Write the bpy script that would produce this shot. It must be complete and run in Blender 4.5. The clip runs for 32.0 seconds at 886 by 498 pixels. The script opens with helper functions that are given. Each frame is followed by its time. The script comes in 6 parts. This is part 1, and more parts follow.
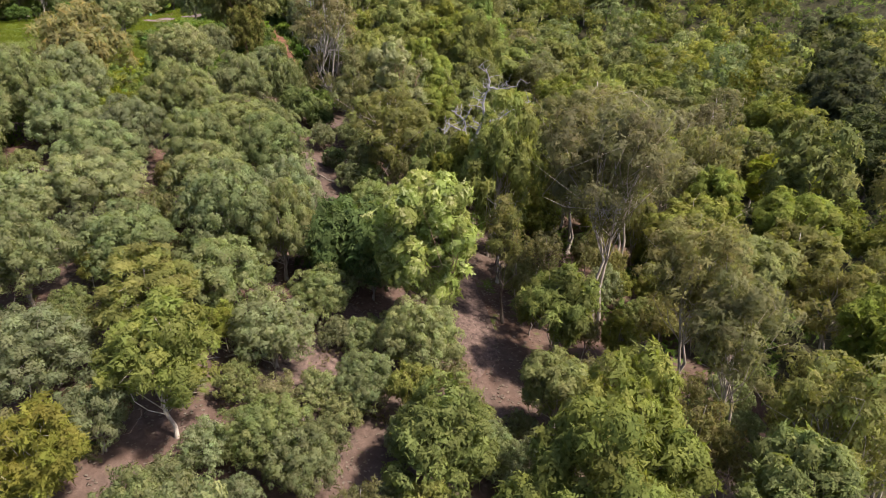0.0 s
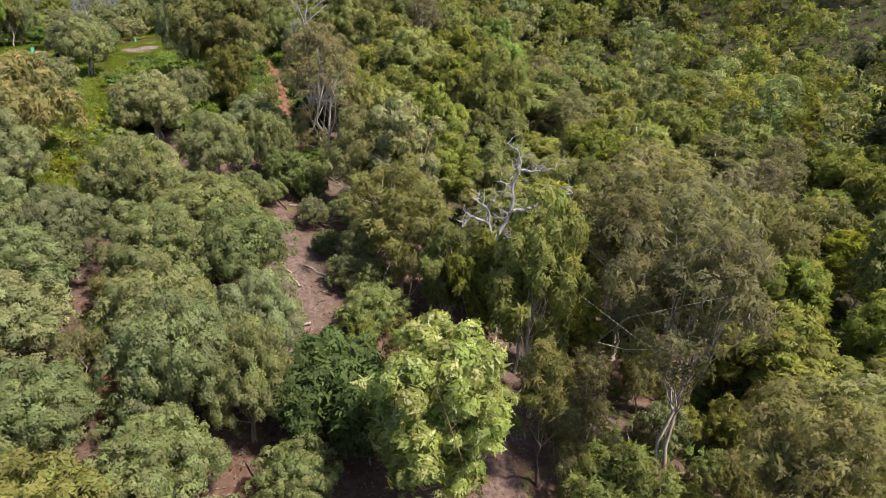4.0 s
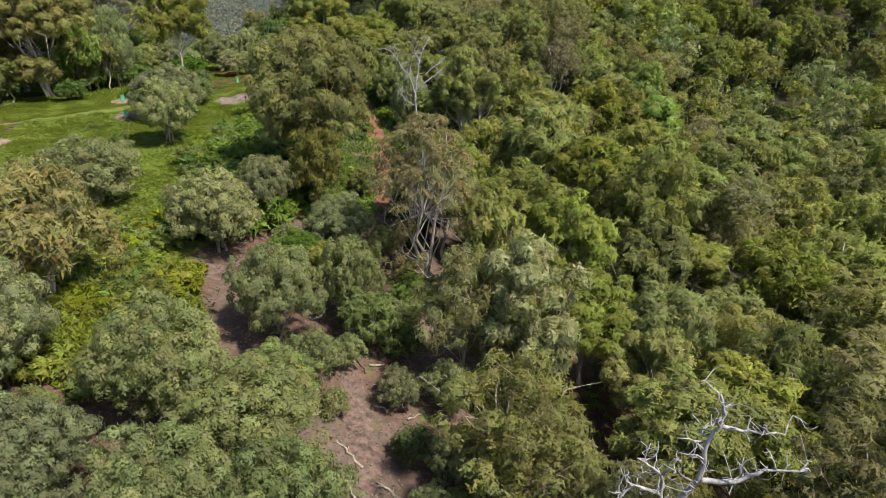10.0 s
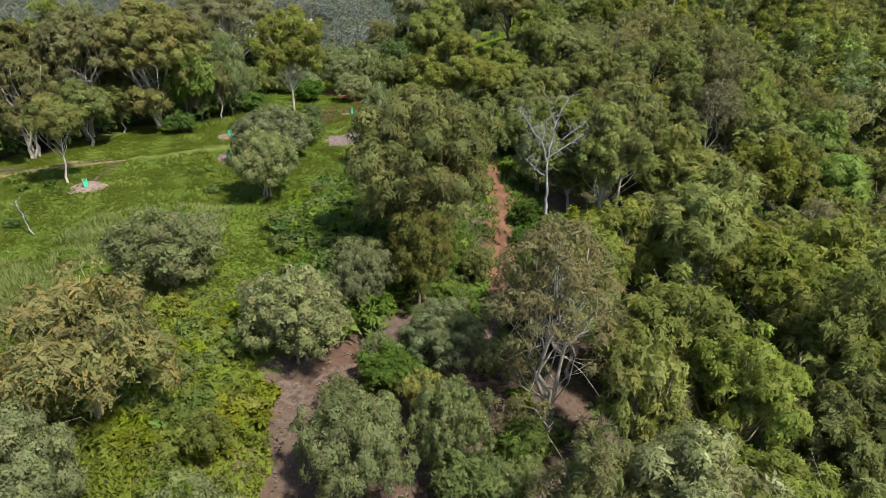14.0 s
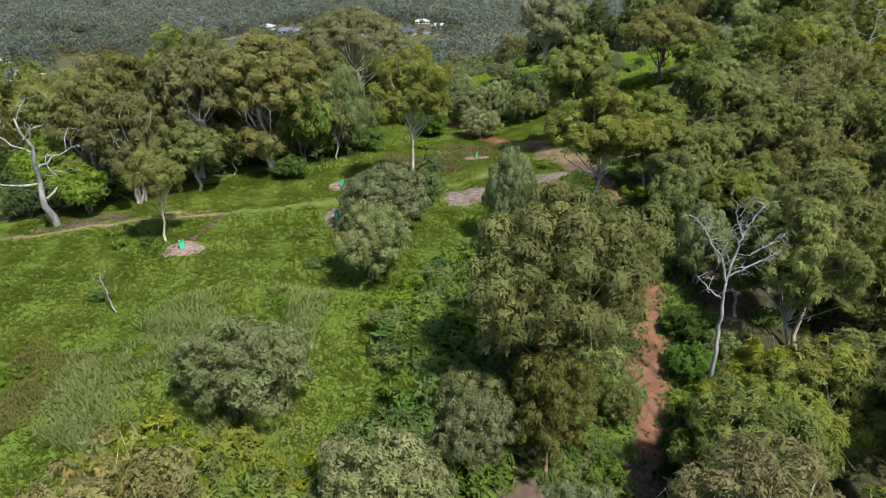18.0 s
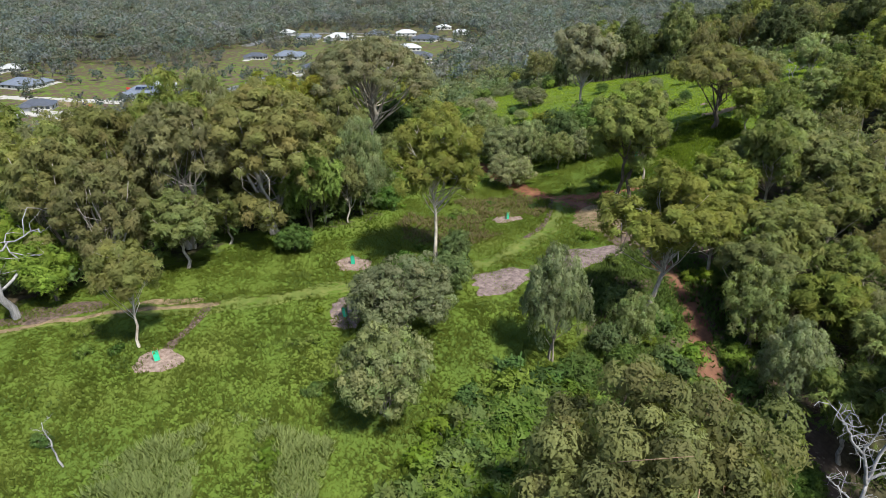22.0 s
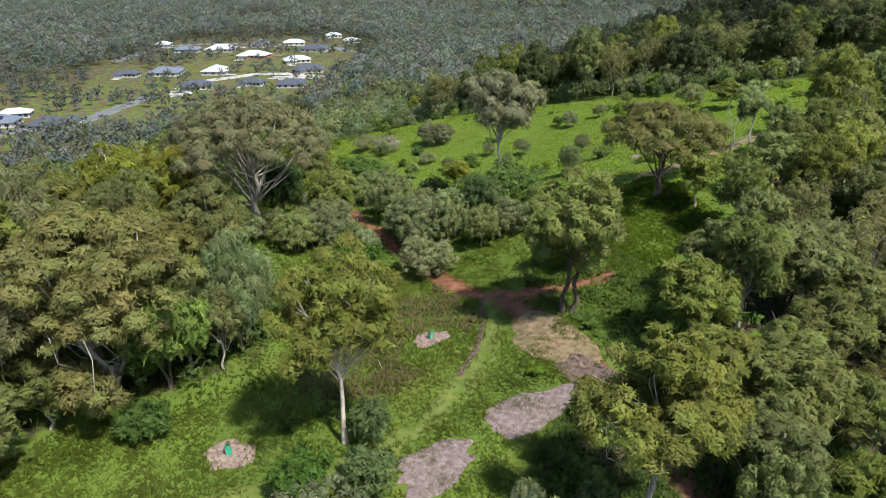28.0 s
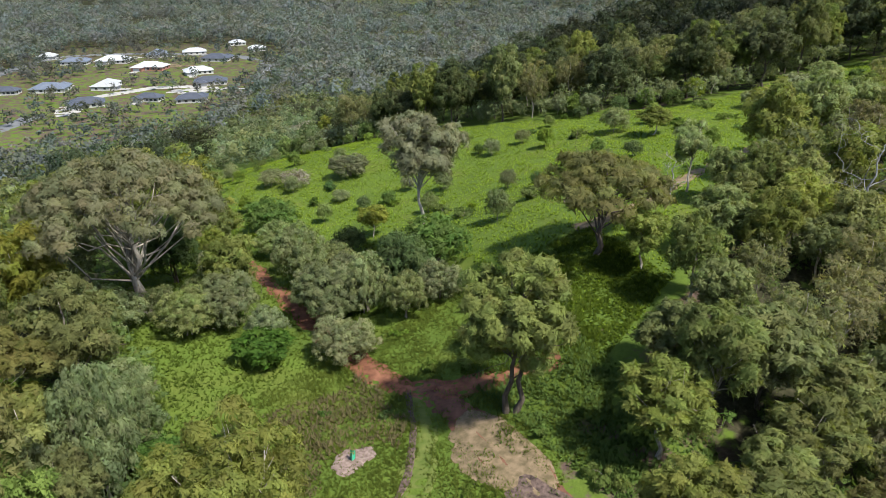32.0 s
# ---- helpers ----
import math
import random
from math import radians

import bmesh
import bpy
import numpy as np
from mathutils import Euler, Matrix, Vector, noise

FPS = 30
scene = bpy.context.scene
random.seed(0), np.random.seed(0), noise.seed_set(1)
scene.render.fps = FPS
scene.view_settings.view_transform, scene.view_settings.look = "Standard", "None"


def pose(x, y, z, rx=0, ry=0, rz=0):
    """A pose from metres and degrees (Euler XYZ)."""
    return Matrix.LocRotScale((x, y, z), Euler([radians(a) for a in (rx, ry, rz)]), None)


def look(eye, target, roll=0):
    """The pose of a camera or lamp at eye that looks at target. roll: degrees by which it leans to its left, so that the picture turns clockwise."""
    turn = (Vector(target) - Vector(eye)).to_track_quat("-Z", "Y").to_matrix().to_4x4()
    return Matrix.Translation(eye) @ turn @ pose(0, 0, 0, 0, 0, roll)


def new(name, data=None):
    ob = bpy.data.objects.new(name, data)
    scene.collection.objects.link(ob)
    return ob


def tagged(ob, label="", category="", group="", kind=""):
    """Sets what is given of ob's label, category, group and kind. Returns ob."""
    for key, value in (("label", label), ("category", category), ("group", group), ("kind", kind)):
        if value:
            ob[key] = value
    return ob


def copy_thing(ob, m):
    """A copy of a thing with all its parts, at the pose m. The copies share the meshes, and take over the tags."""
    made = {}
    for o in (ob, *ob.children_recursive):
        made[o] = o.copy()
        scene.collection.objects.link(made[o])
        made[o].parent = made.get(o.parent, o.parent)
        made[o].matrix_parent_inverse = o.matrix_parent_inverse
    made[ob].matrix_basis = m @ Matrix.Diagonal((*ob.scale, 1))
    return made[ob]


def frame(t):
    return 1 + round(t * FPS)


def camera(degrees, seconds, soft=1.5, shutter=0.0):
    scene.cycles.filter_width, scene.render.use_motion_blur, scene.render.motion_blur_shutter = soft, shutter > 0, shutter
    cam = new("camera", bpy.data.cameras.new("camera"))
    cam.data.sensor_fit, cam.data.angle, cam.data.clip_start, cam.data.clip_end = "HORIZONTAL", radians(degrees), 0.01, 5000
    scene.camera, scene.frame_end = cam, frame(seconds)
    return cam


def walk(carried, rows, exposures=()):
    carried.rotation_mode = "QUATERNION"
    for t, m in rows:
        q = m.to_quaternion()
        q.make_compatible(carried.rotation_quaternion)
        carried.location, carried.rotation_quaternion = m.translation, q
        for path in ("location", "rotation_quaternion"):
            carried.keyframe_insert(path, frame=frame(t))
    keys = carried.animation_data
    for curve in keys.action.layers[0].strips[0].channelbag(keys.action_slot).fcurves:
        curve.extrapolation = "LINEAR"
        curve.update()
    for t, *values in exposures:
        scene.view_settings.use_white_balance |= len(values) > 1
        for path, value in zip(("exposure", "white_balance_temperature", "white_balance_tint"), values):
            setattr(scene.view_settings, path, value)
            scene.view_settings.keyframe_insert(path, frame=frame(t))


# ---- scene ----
cam = camera(67.6, 32.0, soft=0.55)
METRES, EYE, TILT, LEAN, TURN = 125.0, 15.0, -24.25, 0.0, 0.0
ROWS = [
    (0.0, 0.0, 0.0, 0.0, -0.0, 0.0, 0.0),
    (0.5, -0.0001, 0.0144, 0.0097, -0.0, -0.01, -0.02),
    (1.0, -0.0009, 0.0296, 0.0201, -0.02, -0.01, -0.01),
    (1.5, -0.0018, 0.0433, 0.0296, -0.03, 0.0, -0.0),
    (2.0, -0.0027, 0.0583, 0.04, -0.04, 0.0, 0.01),
    (2.5, -0.0033, 0.072, 0.0499, -0.06, -0.01, 0.0),
    (3.0, -0.0042, 0.0866, 0.0607, 0.07, -0.02, -0.09),
    (3.5, -0.0048, 0.1002, 0.0708, 0.28, -0.03, -0.19),
    (5.5, -0.01, 0.1557, 0.1111, 3.19, 0.01, -1.4),
    (6.0, -0.0118, 0.1693, 0.1216, 3.77, -0.01, -1.67),
    (6.5, -0.0136, 0.1815, 0.131, 4.45, -0.04, -1.99),
    (7.0, -0.0156, 0.1939, 0.1407, 5.14, -0.08, -2.32),
    (7.5, -0.0172, 0.2053, 0.1496, 5.81, -0.12, -2.61),
    (8.0, -0.0191, 0.2176, 0.159, 6.53, -0.17, -2.95),
    (8.5, -0.0213, 0.2288, 0.1677, 7.3, -0.22, -3.3),
    (9.0, -0.024, 0.2408, 0.1769, 8.21, -0.28, -3.7),
    (9.5, -0.0269, 0.2521, 0.1853, 9.12, -0.36, -4.12),
    (10.0, -0.0303, 0.2644, 0.1947, 10.12, -0.46, -4.56),
    (10.5, -0.0337, 0.2761, 0.2031, 11.05, -0.54, -4.98),
    (11.0, -0.0379, 0.2885, 0.2124, 12.05, -0.62, -5.42),
    (11.5, -0.0419, 0.2995, 0.2212, 13.21, -0.77, -5.92),
    (12.0, -0.0466, 0.3117, 0.2306, 14.47, -0.92, -6.5),
    (12.5, -0.0511, 0.3231, 0.2393, 15.66, -1.06, -6.99),
    (13.0, -0.0565, 0.3352, 0.2489, 17.03, -1.25, -7.57),
    (13.5, -0.0623, 0.3458, 0.2574, 18.31, -1.44, -8.14),
    (14.0, -0.0685, 0.3573, 0.2663, 19.74, -1.64, -8.73),
    (14.5, -0.0744, 0.3673, 0.2749, 21.03, -1.89, -9.27),
    (16.5, -0.1039, 0.4093, 0.3084, 26.23, -2.76, -11.28),
    (17.0, -0.1122, 0.4196, 0.3174, 27.53, -3.02, -11.76),
    (17.5, -0.1199, 0.4289, 0.3252, 28.69, -3.24, -12.21),
    (18.0, -0.129, 0.4385, 0.3339, 29.81, -3.48, -12.63),
    (18.5, -0.1373, 0.4479, 0.3418, 30.39, -3.58, -12.84),
    (19.0, -0.1467, 0.4578, 0.3507, 30.64, -3.63, -12.96),
    (19.5, -0.1551, 0.4671, 0.3589, 30.74, -3.64, -12.99),
    (20.0, -0.1645, 0.4772, 0.3679, 30.83, -3.66, -13.06),
    (20.5, -0.1733, 0.4866, 0.3762, 30.93, -3.69, -13.1),
    (21.0, -0.1828, 0.4967, 0.3852, 31.12, -3.74, -13.14),
    (21.5, -0.1913, 0.5061, 0.3931, 31.32, -3.77, -13.17),
    (22.0, -0.2007, 0.5161, 0.4018, 31.48, -3.81, -13.24),
    (22.5, -0.2094, 0.5252, 0.4098, 31.52, -3.83, -13.24),
    (23.0, -0.2188, 0.5355, 0.4182, 31.53, -3.84, -13.25),
    (23.5, -0.2273, 0.5449, 0.4261, 31.37, -3.81, -13.18),
    (24.0, -0.2366, 0.5551, 0.4347, 30.56, -3.63, -12.87),
    (24.5, -0.2451, 0.5648, 0.4424, 29.41, -3.38, -12.46),
    (25.0, -0.2541, 0.5752, 0.4507, 28.51, -3.19, -12.14),
    (25.5, -0.2619, 0.5846, 0.4586, 27.89, -3.07, -11.87),
    (27.5, -0.2909, 0.6255, 0.4907, 23.91, -2.29, -10.37),
    (28.0, -0.2979, 0.6366, 0.4995, 22.89, -2.11, -9.98),
    (28.5, -0.3038, 0.6467, 0.5076, 22.0, -1.95, -9.62),
    (29.0, -0.3098, 0.6574, 0.5165, 21.15, -1.84, -9.28),
    (29.5, -0.3154, 0.667, 0.5247, 20.41, -1.74, -8.97),
    (30.0, -0.3209, 0.6778, 0.5336, 19.63, -1.64, -8.66),
    (30.5, -0.3256, 0.6878, 0.5416, 18.85, -1.52, -8.34),
    (31.0, -0.3307, 0.6986, 0.5504, 17.87, -1.37, -7.91),
    (31.5, -0.3353, 0.7088, 0.5583, 16.9, -1.24, -7.51),
    (32.0, -0.3398, 0.7198, 0.567, 15.96, -1.11, -7.12),
]
walk(cam, [(t, pose(0, 0, EYE, TILT, LEAN, TURN) @ pose(METRES * x, METRES * y, METRES * z, 90 + pitch, roll, yaw)) for t, x, y, z, yaw, pitch, roll in ROWS], exposures=[(0.0, 1.06, 6660, 20), (6.0, 1.02, 6640, 17), (12.0, 0.82, 6540, 8), (18.0, 0.70, 6260, 4), (25.0, 0.80, 6060, 8), (32.0, 0.79, 6050, 8)])

# ---- light ----
world = bpy.data.worlds.new("sky")
scene.world = world
world.use_nodes = True
wn = world.node_tree.nodes
sky = wn.new("ShaderNodeTexSky")
sky.sky_type, sky.sun_disc = "NISHITA", False
SUN_EL, SUN_AZ = 57.0, 110.0
sky.sun_elevation, sky.sun_rotation = radians(SUN_EL), radians(SUN_AZ)
sky.air_density, sky.dust_density = 1.0, 1.5
wn["Background"].inputs["Strength"].default_value = 0.116
world.node_tree.links.new(sky.outputs["Color"], wn["Background"].inputs["Color"])
sun_data = bpy.data.lights.new("sun", "SUN")
sun_data.energy, sun_data.angle, sun_data.color = 4.8, radians(4.0), (1.0, 0.94, 0.82)
sun = new("sun", sun_data)
sun.matrix_world = look((240, -90, 400), (0, 0, 0))


# ---- materials ----
def node(nt, kind, **inputs):
    n = nt.nodes.new(kind)
    for key, value in inputs.items():
        n.inputs[key.replace("_", " ")].default_value = value
    return n


def start(name, rough=0.8, spec=0.25):
    m = bpy.data.materials.new(name)
    m.use_nodes = True
    b = m.node_tree.nodes["Principled BSDF"]
    b.inputs["Roughness"].default_value = rough
    b.inputs["Specular IOR Level"].default_value = spec
    return m, m.node_tree, b


def ramp(nt, source, stops):
    r = nt.nodes.new("ShaderNodeValToRGB")
    while len(r.color_ramp.elements) < len(stops):
        r.color_ramp.elements.new(0.5)
    for e, (at, c) in zip(r.color_ramp.elements, stops):
        e.position, e.color = at, (*c, 1)
    nt.links.new(source, r.inputs["Fac"])
    return r.outputs["Color"]


def noise_tex(nt, scale, detail=4.0, rough=0.6, coords="Object"):
    tc = nt.nodes.new("ShaderNodeTexCoord")
    n = node(nt, "ShaderNodeTexNoise", Scale=scale, Detail=detail, Roughness=rough)
    nt.links.new(tc.outputs[coords], n.inputs["Vector"])
    return n.outputs["Fac"]


def mix(nt, fac, a, b, blend="MIX"):
    n = nt.nodes.new("ShaderNodeMix")
    n.data_type, n.blend_type = "RGBA", blend
    if isinstance(fac, (int, float)):
        n.inputs["Factor"].default_value = fac
    else:
        nt.links.new(fac, n.inputs["Factor"])
    for slot, value in (("A", a), ("B", b)):
        sock = [s for s in n.inputs if s.name == slot and s.type == "RGBA"][0]
        if isinstance(value, tuple):
            sock.default_value = (*value, 1)
        else:
            nt.links.new(value, sock)
    return [s for s in n.outputs if s.type == "RGBA"][0]


def bump(nt, b, height, strength=0.4, distance=0.05):
    n = node(nt, "ShaderNodeBump", Strength=strength, Distance=distance)
    nt.links.new(height, n.inputs["Height"])
    nt.links.new(n.outputs["Normal"], b.inputs["Normal"])


def tint(c, k):
    return tuple(min(1.0, v * k) for v in c)


def leaf(name, base, alt, tip=None, glow=0.42, patch=0.35, mixed=False, cut=9.5):
    """Foliage: three leaf tones picked leaf by leaf, a slow drift over the crown, and one tone per tree; thin leaves let light through."""
    m, nt, b = start(name, 0.75, 0.12)
    geo = nt.nodes.new("ShaderNodeNewGeometry")
    obi = nt.nodes.new("ShaderNodeObjectInfo")
    one = ramp(nt, geo.outputs["Random Per Island"], [(0.0, tint(base, 0.92)), (0.45, base), (0.85, alt), (1.0, tip or tint(alt, 1.12))] if not tip else [(0.0, base), (0.5, alt), (0.78, alt), (0.9, tip)])
    drift = ramp(nt, noise_tex(nt, patch, 2.0), [(0.35, tint(base, 0.85)), (0.65, tint(alt, 1.1))])
    col = mix(nt, 0.45, one, drift)
    if cut:
        sp = nt.nodes.new("ShaderNodeAttribute")
        sp.attribute_name = "spray"
        col = mix(nt, 1.0, col, sp.outputs["Color"], "MULTIPLY")
    lace = noise_tex(nt, cut or 9.5, 2.0, 0.5)
    tone = nt.nodes.new("ShaderNodeHueSaturation")
    for slot, low, high in (("Hue", 0.488, 0.516), ("Value", 0.80, 1.2), ("Saturation", 0.82, 1.1)):
        mr = node(nt, "ShaderNodeMapRange", To_Min=low, To_Max=high)
        src = obi.outputs["Random"]
        if slot != "Value":
            w = nt.nodes.new("ShaderNodeMath")
            w.operation = "FRACT"
            k = nt.nodes.new("ShaderNodeMath")
            k.operation = "MULTIPLY"
            k.inputs[1].default_value = 7.31 if slot == "Hue" else 13.7
            nt.links.new(src, k.inputs[0])
            nt.links.new(k.outputs[0], w.inputs[0])
            src = w.outputs[0]
        nt.links.new(src, mr.inputs["Value"])
        nt.links.new(mr.outputs["Result"], tone.inputs[slot])
    if mixed:
        at = nt.nodes.new("ShaderNodeAttribute")
        at.attribute_name = "tone"
        col = mix(nt, 1.0, col, at.outputs["Color"], "MULTIPLY")
    nt.links.new(col, tone.inputs["Color"])
    nt.links.new(tone.outputs["Color"], b.inputs["Base Color"])
    thin = nt.nodes.new("ShaderNodeBsdfTranslucent")
    warm = mix(nt, 1.0, tone.outputs["Color"], (1.25, 1.3, 0.7), "MULTIPLY")
    nt.links.new(warm, thin.inputs["Color"])
    ms = nt.nodes.new("ShaderNodeMixShader")
    ms.inputs["Fac"].default_value = glow
    nt.links.new(b.outputs["BSDF"], ms.inputs[1])
    nt.links.new(thin.outputs["BSDF"], ms.inputs[2])
    if not cut:
        nt.links.new(ms.outputs["Shader"], nt.nodes["Material Output"].inputs["Surface"])
        return m
    # each leaf spray is cut into small ragged leaflets
    gap = nt.nodes.new("ShaderNodeMath")
    gap.operation = "GREATER_THAN"
    gap.inputs[1].default_value = 0.47
    nt.links.new(lace, gap.inputs[0])
    none = nt.nodes.new("ShaderNodeBsdfTransparent")
    whole = nt.nodes.new("ShaderNodeMixShader")
    nt.links.new(gap.outputs[0], whole.inputs["Fac"])
    nt.links.new(none.outputs["BSDF"], whole.inputs[1])
    nt.links.new(ms.outputs["Shader"], whole.inputs[2])
    nt.links.new(whole.outputs["Shader"], nt.nodes["Material Output"].inputs["Surface"])
    return m


def bark(name, light, dark, scale=1.2):
    m, nt, b = start(name, 0.85, 0.2)
    tc = nt.nodes.new("ShaderNodeTexCoord")
    mp = nt.nodes.new("ShaderNodeMapping")
    mp.inputs["Scale"].default_value = (3, 3, 0.7)
    nt.links.new(tc.outputs["Object"], mp.inputs["Vector"])
    n = node(nt, "ShaderNodeTexNoise", Scale=scale, Detail=5.0, Roughness=0.65)
    nt.links.new(mp.outputs["Vector"], n.inputs["Vector"])
    nt.links.new(ramp(nt, n.outputs["Fac"], [(0.35, dark), (0.6, light)]), b.inputs["Base Color"])
    bump(nt, b, n.outputs["Fac"], 0.5, 0.04)
    return m


def plain(name, a, b_col, scale=1.0, rough=0.7, spec=0.3, detail=4.0, bumpy=0.0):
    m, nt, b = start(name, rough, spec)
    n = noise_tex(nt, scale, detail)
    nt.links.new(ramp(nt, n, [(0.3, a), (0.7, b_col)]), b.inputs["Base Color"])
    if bumpy:
        bump(nt, b, n, 0.6, bumpy)
    return m


LEAVES = {
    "wattle": leaf("wattle_leaves", (0.182, 0.206, 0.088), (0.222, 0.246, 0.110), glow=0.52),
    "gum": leaf("gum_leaves", (0.145, 0.164, 0.042), (0.194, 0.210, 0.053)),
    "gumdark": leaf("dark_gum_leaves", (0.122, 0.139, 0.036), (0.168, 0.182, 0.045)),
    "brown": leaf("brownish_gum_leaves", (0.168, 0.166, 0.067), (0.213, 0.206, 0.084), glow=0.55),
    "young": leaf("young_gum_leaves", (0.167, 0.180, 0.036), (0.220, 0.227, 0.046), glow=0.52),
    "flower": leaf("flowering_tree_leaves", (0.150, 0.185, 0.036), (0.215, 0.250, 0.056), (0.50, 0.50, 0.24)),
    "cream": leaf("pale_flowering_leaves", (0.180, 0.204, 0.066), (0.250, 0.268, 0.112), (0.52, 0.51, 0.27)),
    "vivid": leaf("vivid_green_leaves", (0.148, 0.198, 0.034), (0.192, 0.246, 0.048)),
    "vivid_dark": leaf("deep_green_leaves", (0.064, 0.108, 0.024), (0.096, 0.146, 0.032)),
    "bush": leaf("bush_leaves", (0.166, 0.183, 0.082), (0.212, 0.227, 0.103)),
    "dark_bush": leaf("dark_bush_leaves", (0.078, 0.112, 0.034), (0.118, 0.155, 0.045)),
    "greybush": leaf("grey_bush_leaves", (0.215, 0.190, 0.140), (0.265, 0.235, 0.175)),
    "orange": leaf("orange_tipped_leaves", (0.164, 0.168, 0.068), (0.192, 0.176, 0.066), (0.300, 0.185, 0.036)),
    "dome": leaf("dome_gum_leaves", (0.108, 0.112, 0.034), (0.146, 0.146, 0.044)),
    # gum leaves darkened: the hillside's shade is painted into this tone
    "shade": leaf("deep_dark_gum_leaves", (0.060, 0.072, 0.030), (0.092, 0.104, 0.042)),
    "vase": leaf("grove_gum_leaves", (0.134, 0.134, 0.046), (0.174, 0.168, 0.058)),
    "pale": leaf("thin_greyish_gum_leaves", (0.158, 0.146, 0.076), (0.196, 0.180, 0.096), glow=0.5),
    "gold": leaf("golden_olive_gum_leaves", (0.137, 0.143, 0.029), (0.181, 0.184, 0.037)),
    "herb": leaf("yellow_green_herb_leaves", (0.150, 0.174, 0.024), (0.190, 0.212, 0.034)),
    "shrub": leaf("shrub_leaves", (0.108, 0.156, 0.023), (0.146, 0.196, 0.033)),
    "grass": leaf("grass_blades", (0.088, 0.124, 0.017), (0.116, 0.148, 0.025), glow=0.6, patch=0.12, cut=0),
    "herbgrass": leaf("yellow_green_herb_blades", (0.140, 0.165, 0.022), (0.178, 0.200, 0.032), glow=0.4, patch=0.2, cut=0),
    "bluegrass": leaf("bluish_grass_blades", (0.125, 0.171, 0.048), (0.186, 0.222, 0.074), glow=0.4, patch=0.12, cut=0),
    # far leaves greyed and lightened: distance haze is put into their colour
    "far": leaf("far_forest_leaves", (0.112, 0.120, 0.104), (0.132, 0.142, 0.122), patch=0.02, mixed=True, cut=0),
    "valley": leaf("valley_bush_leaves", (0.168, 0.193, 0.094), (0.208, 0.233, 0.116), patch=0.1, mixed=True, cut=2.2),
    # hill forest tone holds the shadow on the hillside, far below other gums
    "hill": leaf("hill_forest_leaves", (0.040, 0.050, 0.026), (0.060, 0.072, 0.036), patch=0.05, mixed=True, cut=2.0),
    "slopegrass": leaf("sunlit_slope_grass_blades", (0.150, 0.220, 0.036), (0.190, 0.250, 0.046), glow=0.4, patch=0.05, cut=0),
    "litter": leaf("fallen_dry_leaves", (0.115, 0.085, 0.066), (0.185, 0.145, 0.115), (0.26, 0.22, 0.18), glow=0.2, patch=0.3, cut=0),
    "palegum": leaf("pale_olive_gum_leaves", (0.174, 0.168, 0.096), (0.212, 0.202, 0.118)),
    "drygrass": leaf("dry_grass_blades", (0.120, 0.100, 0.032), (0.160, 0.132, 0.044), glow=0.4, patch=0.12, cut=0),
    "weeds": leaf("weed_leaves", (0.057, 0.096, 0.012), (0.081, 0.122, 0.017), glow=0.4, patch=0.12, cut=0),
    "canopy": leaf("forest_canopy_leaves", (0.131, 0.148, 0.042), (0.175, 0.189, 0.055), mixed=True, cut=3.2),
}
LEAVES["tallbrown"], LEAVES["tallgum"] = LEAVES["brown"], LEAVES["gum"]
BARK_PALE = bark("pale_bark", (0.52, 0.46, 0.39), (0.27, 0.22, 0.17))
BARK_GREY = bark("grey_bark", (0.30, 0.26, 0.21), (0.13, 0.105, 0.08))
BARK_MIXED = bark("streaked_grey_bark", (0.42, 0.37, 0.31), (0.17, 0.135, 0.105))
BARK_DARK = bark("dark_bark", (0.12, 0.095, 0.075), (0.045, 0.035, 0.028))
BARK_LIMB = bark("pale_grey_limbs", (0.40, 0.36, 0.31), (0.22, 0.19, 0.16))
BARK_TAN = bark("tan_bark", (0.36, 0.23, 0.15), (0.16, 0.10, 0.07))
DEADWOOD = bark("bleached_dead_wood", (0.34, 0.325, 0.325), (0.16, 0.15, 0.15))

# ---- lie of the land ----
BASE = -42.0
NEAR_FORMS = [
    (-75, 100, 40, 0.62), (-60, 140, 40, 7.86), (-25, 60, 35, 10.45), (-25, 110, 35, 11.46), (10, 60, 45, -10.75), (-40, 190, 35, 31.69),
    (-75, 190, 40, -25.32), (-100, 170, 40, 18.87), (-50, 50, 40, -1.33), (-64, 167, 16, -4.06), (-104, 174, 18, 0.90), (10, 158, 28, 1.91),
    (-20, 258, 28, 0.11), (-60, 135, 22, -0.56),
]
FAR_FORMS = [
    (40, 130, 55, 0.85), (-20, 250, 50, 15.33), (-80, 250, 50, 4.91), (60, 320, 90, -1.24), (20, 180, 50, -4.98), (-120, 120, 60, 13.07),
    (90, 60, 70, 17.89), (140, 240, 90, 77.14), (-40, 370, 90, 26.97), (0, 10, 60, 8.97), (-110, 40, 70, 31.13), (-120, 240, 60, 21.40),
    (130, 340, 80, 24.06), (0, 430, 70, 31.46), (-130, 380, 60, -1.06), (100, 190, 50, -29.82),
]


def land(x, y):
    """Height of the ground: broad rises and hollows over a flat valley."""
    x, y = np.asarray(x, float), np.asarray(y, float)
    z = np.full(np.broadcast(x, y).shape, BASE)
    for cx, cy, r, k in NEAR_FORMS + FAR_FORMS:
        z = z + k * np.exp(-((x - cx) ** 2 + (y - cy) ** 2) / (2 * r * r))
    return z + 0.14 * np.sin(x * 0.61 + 1.3 * np.sin(y * 0.37)) * np.sin(y * 0.53 + 0.7) + 0.06 * np.sin(x * 1.3 + y * 0.9)


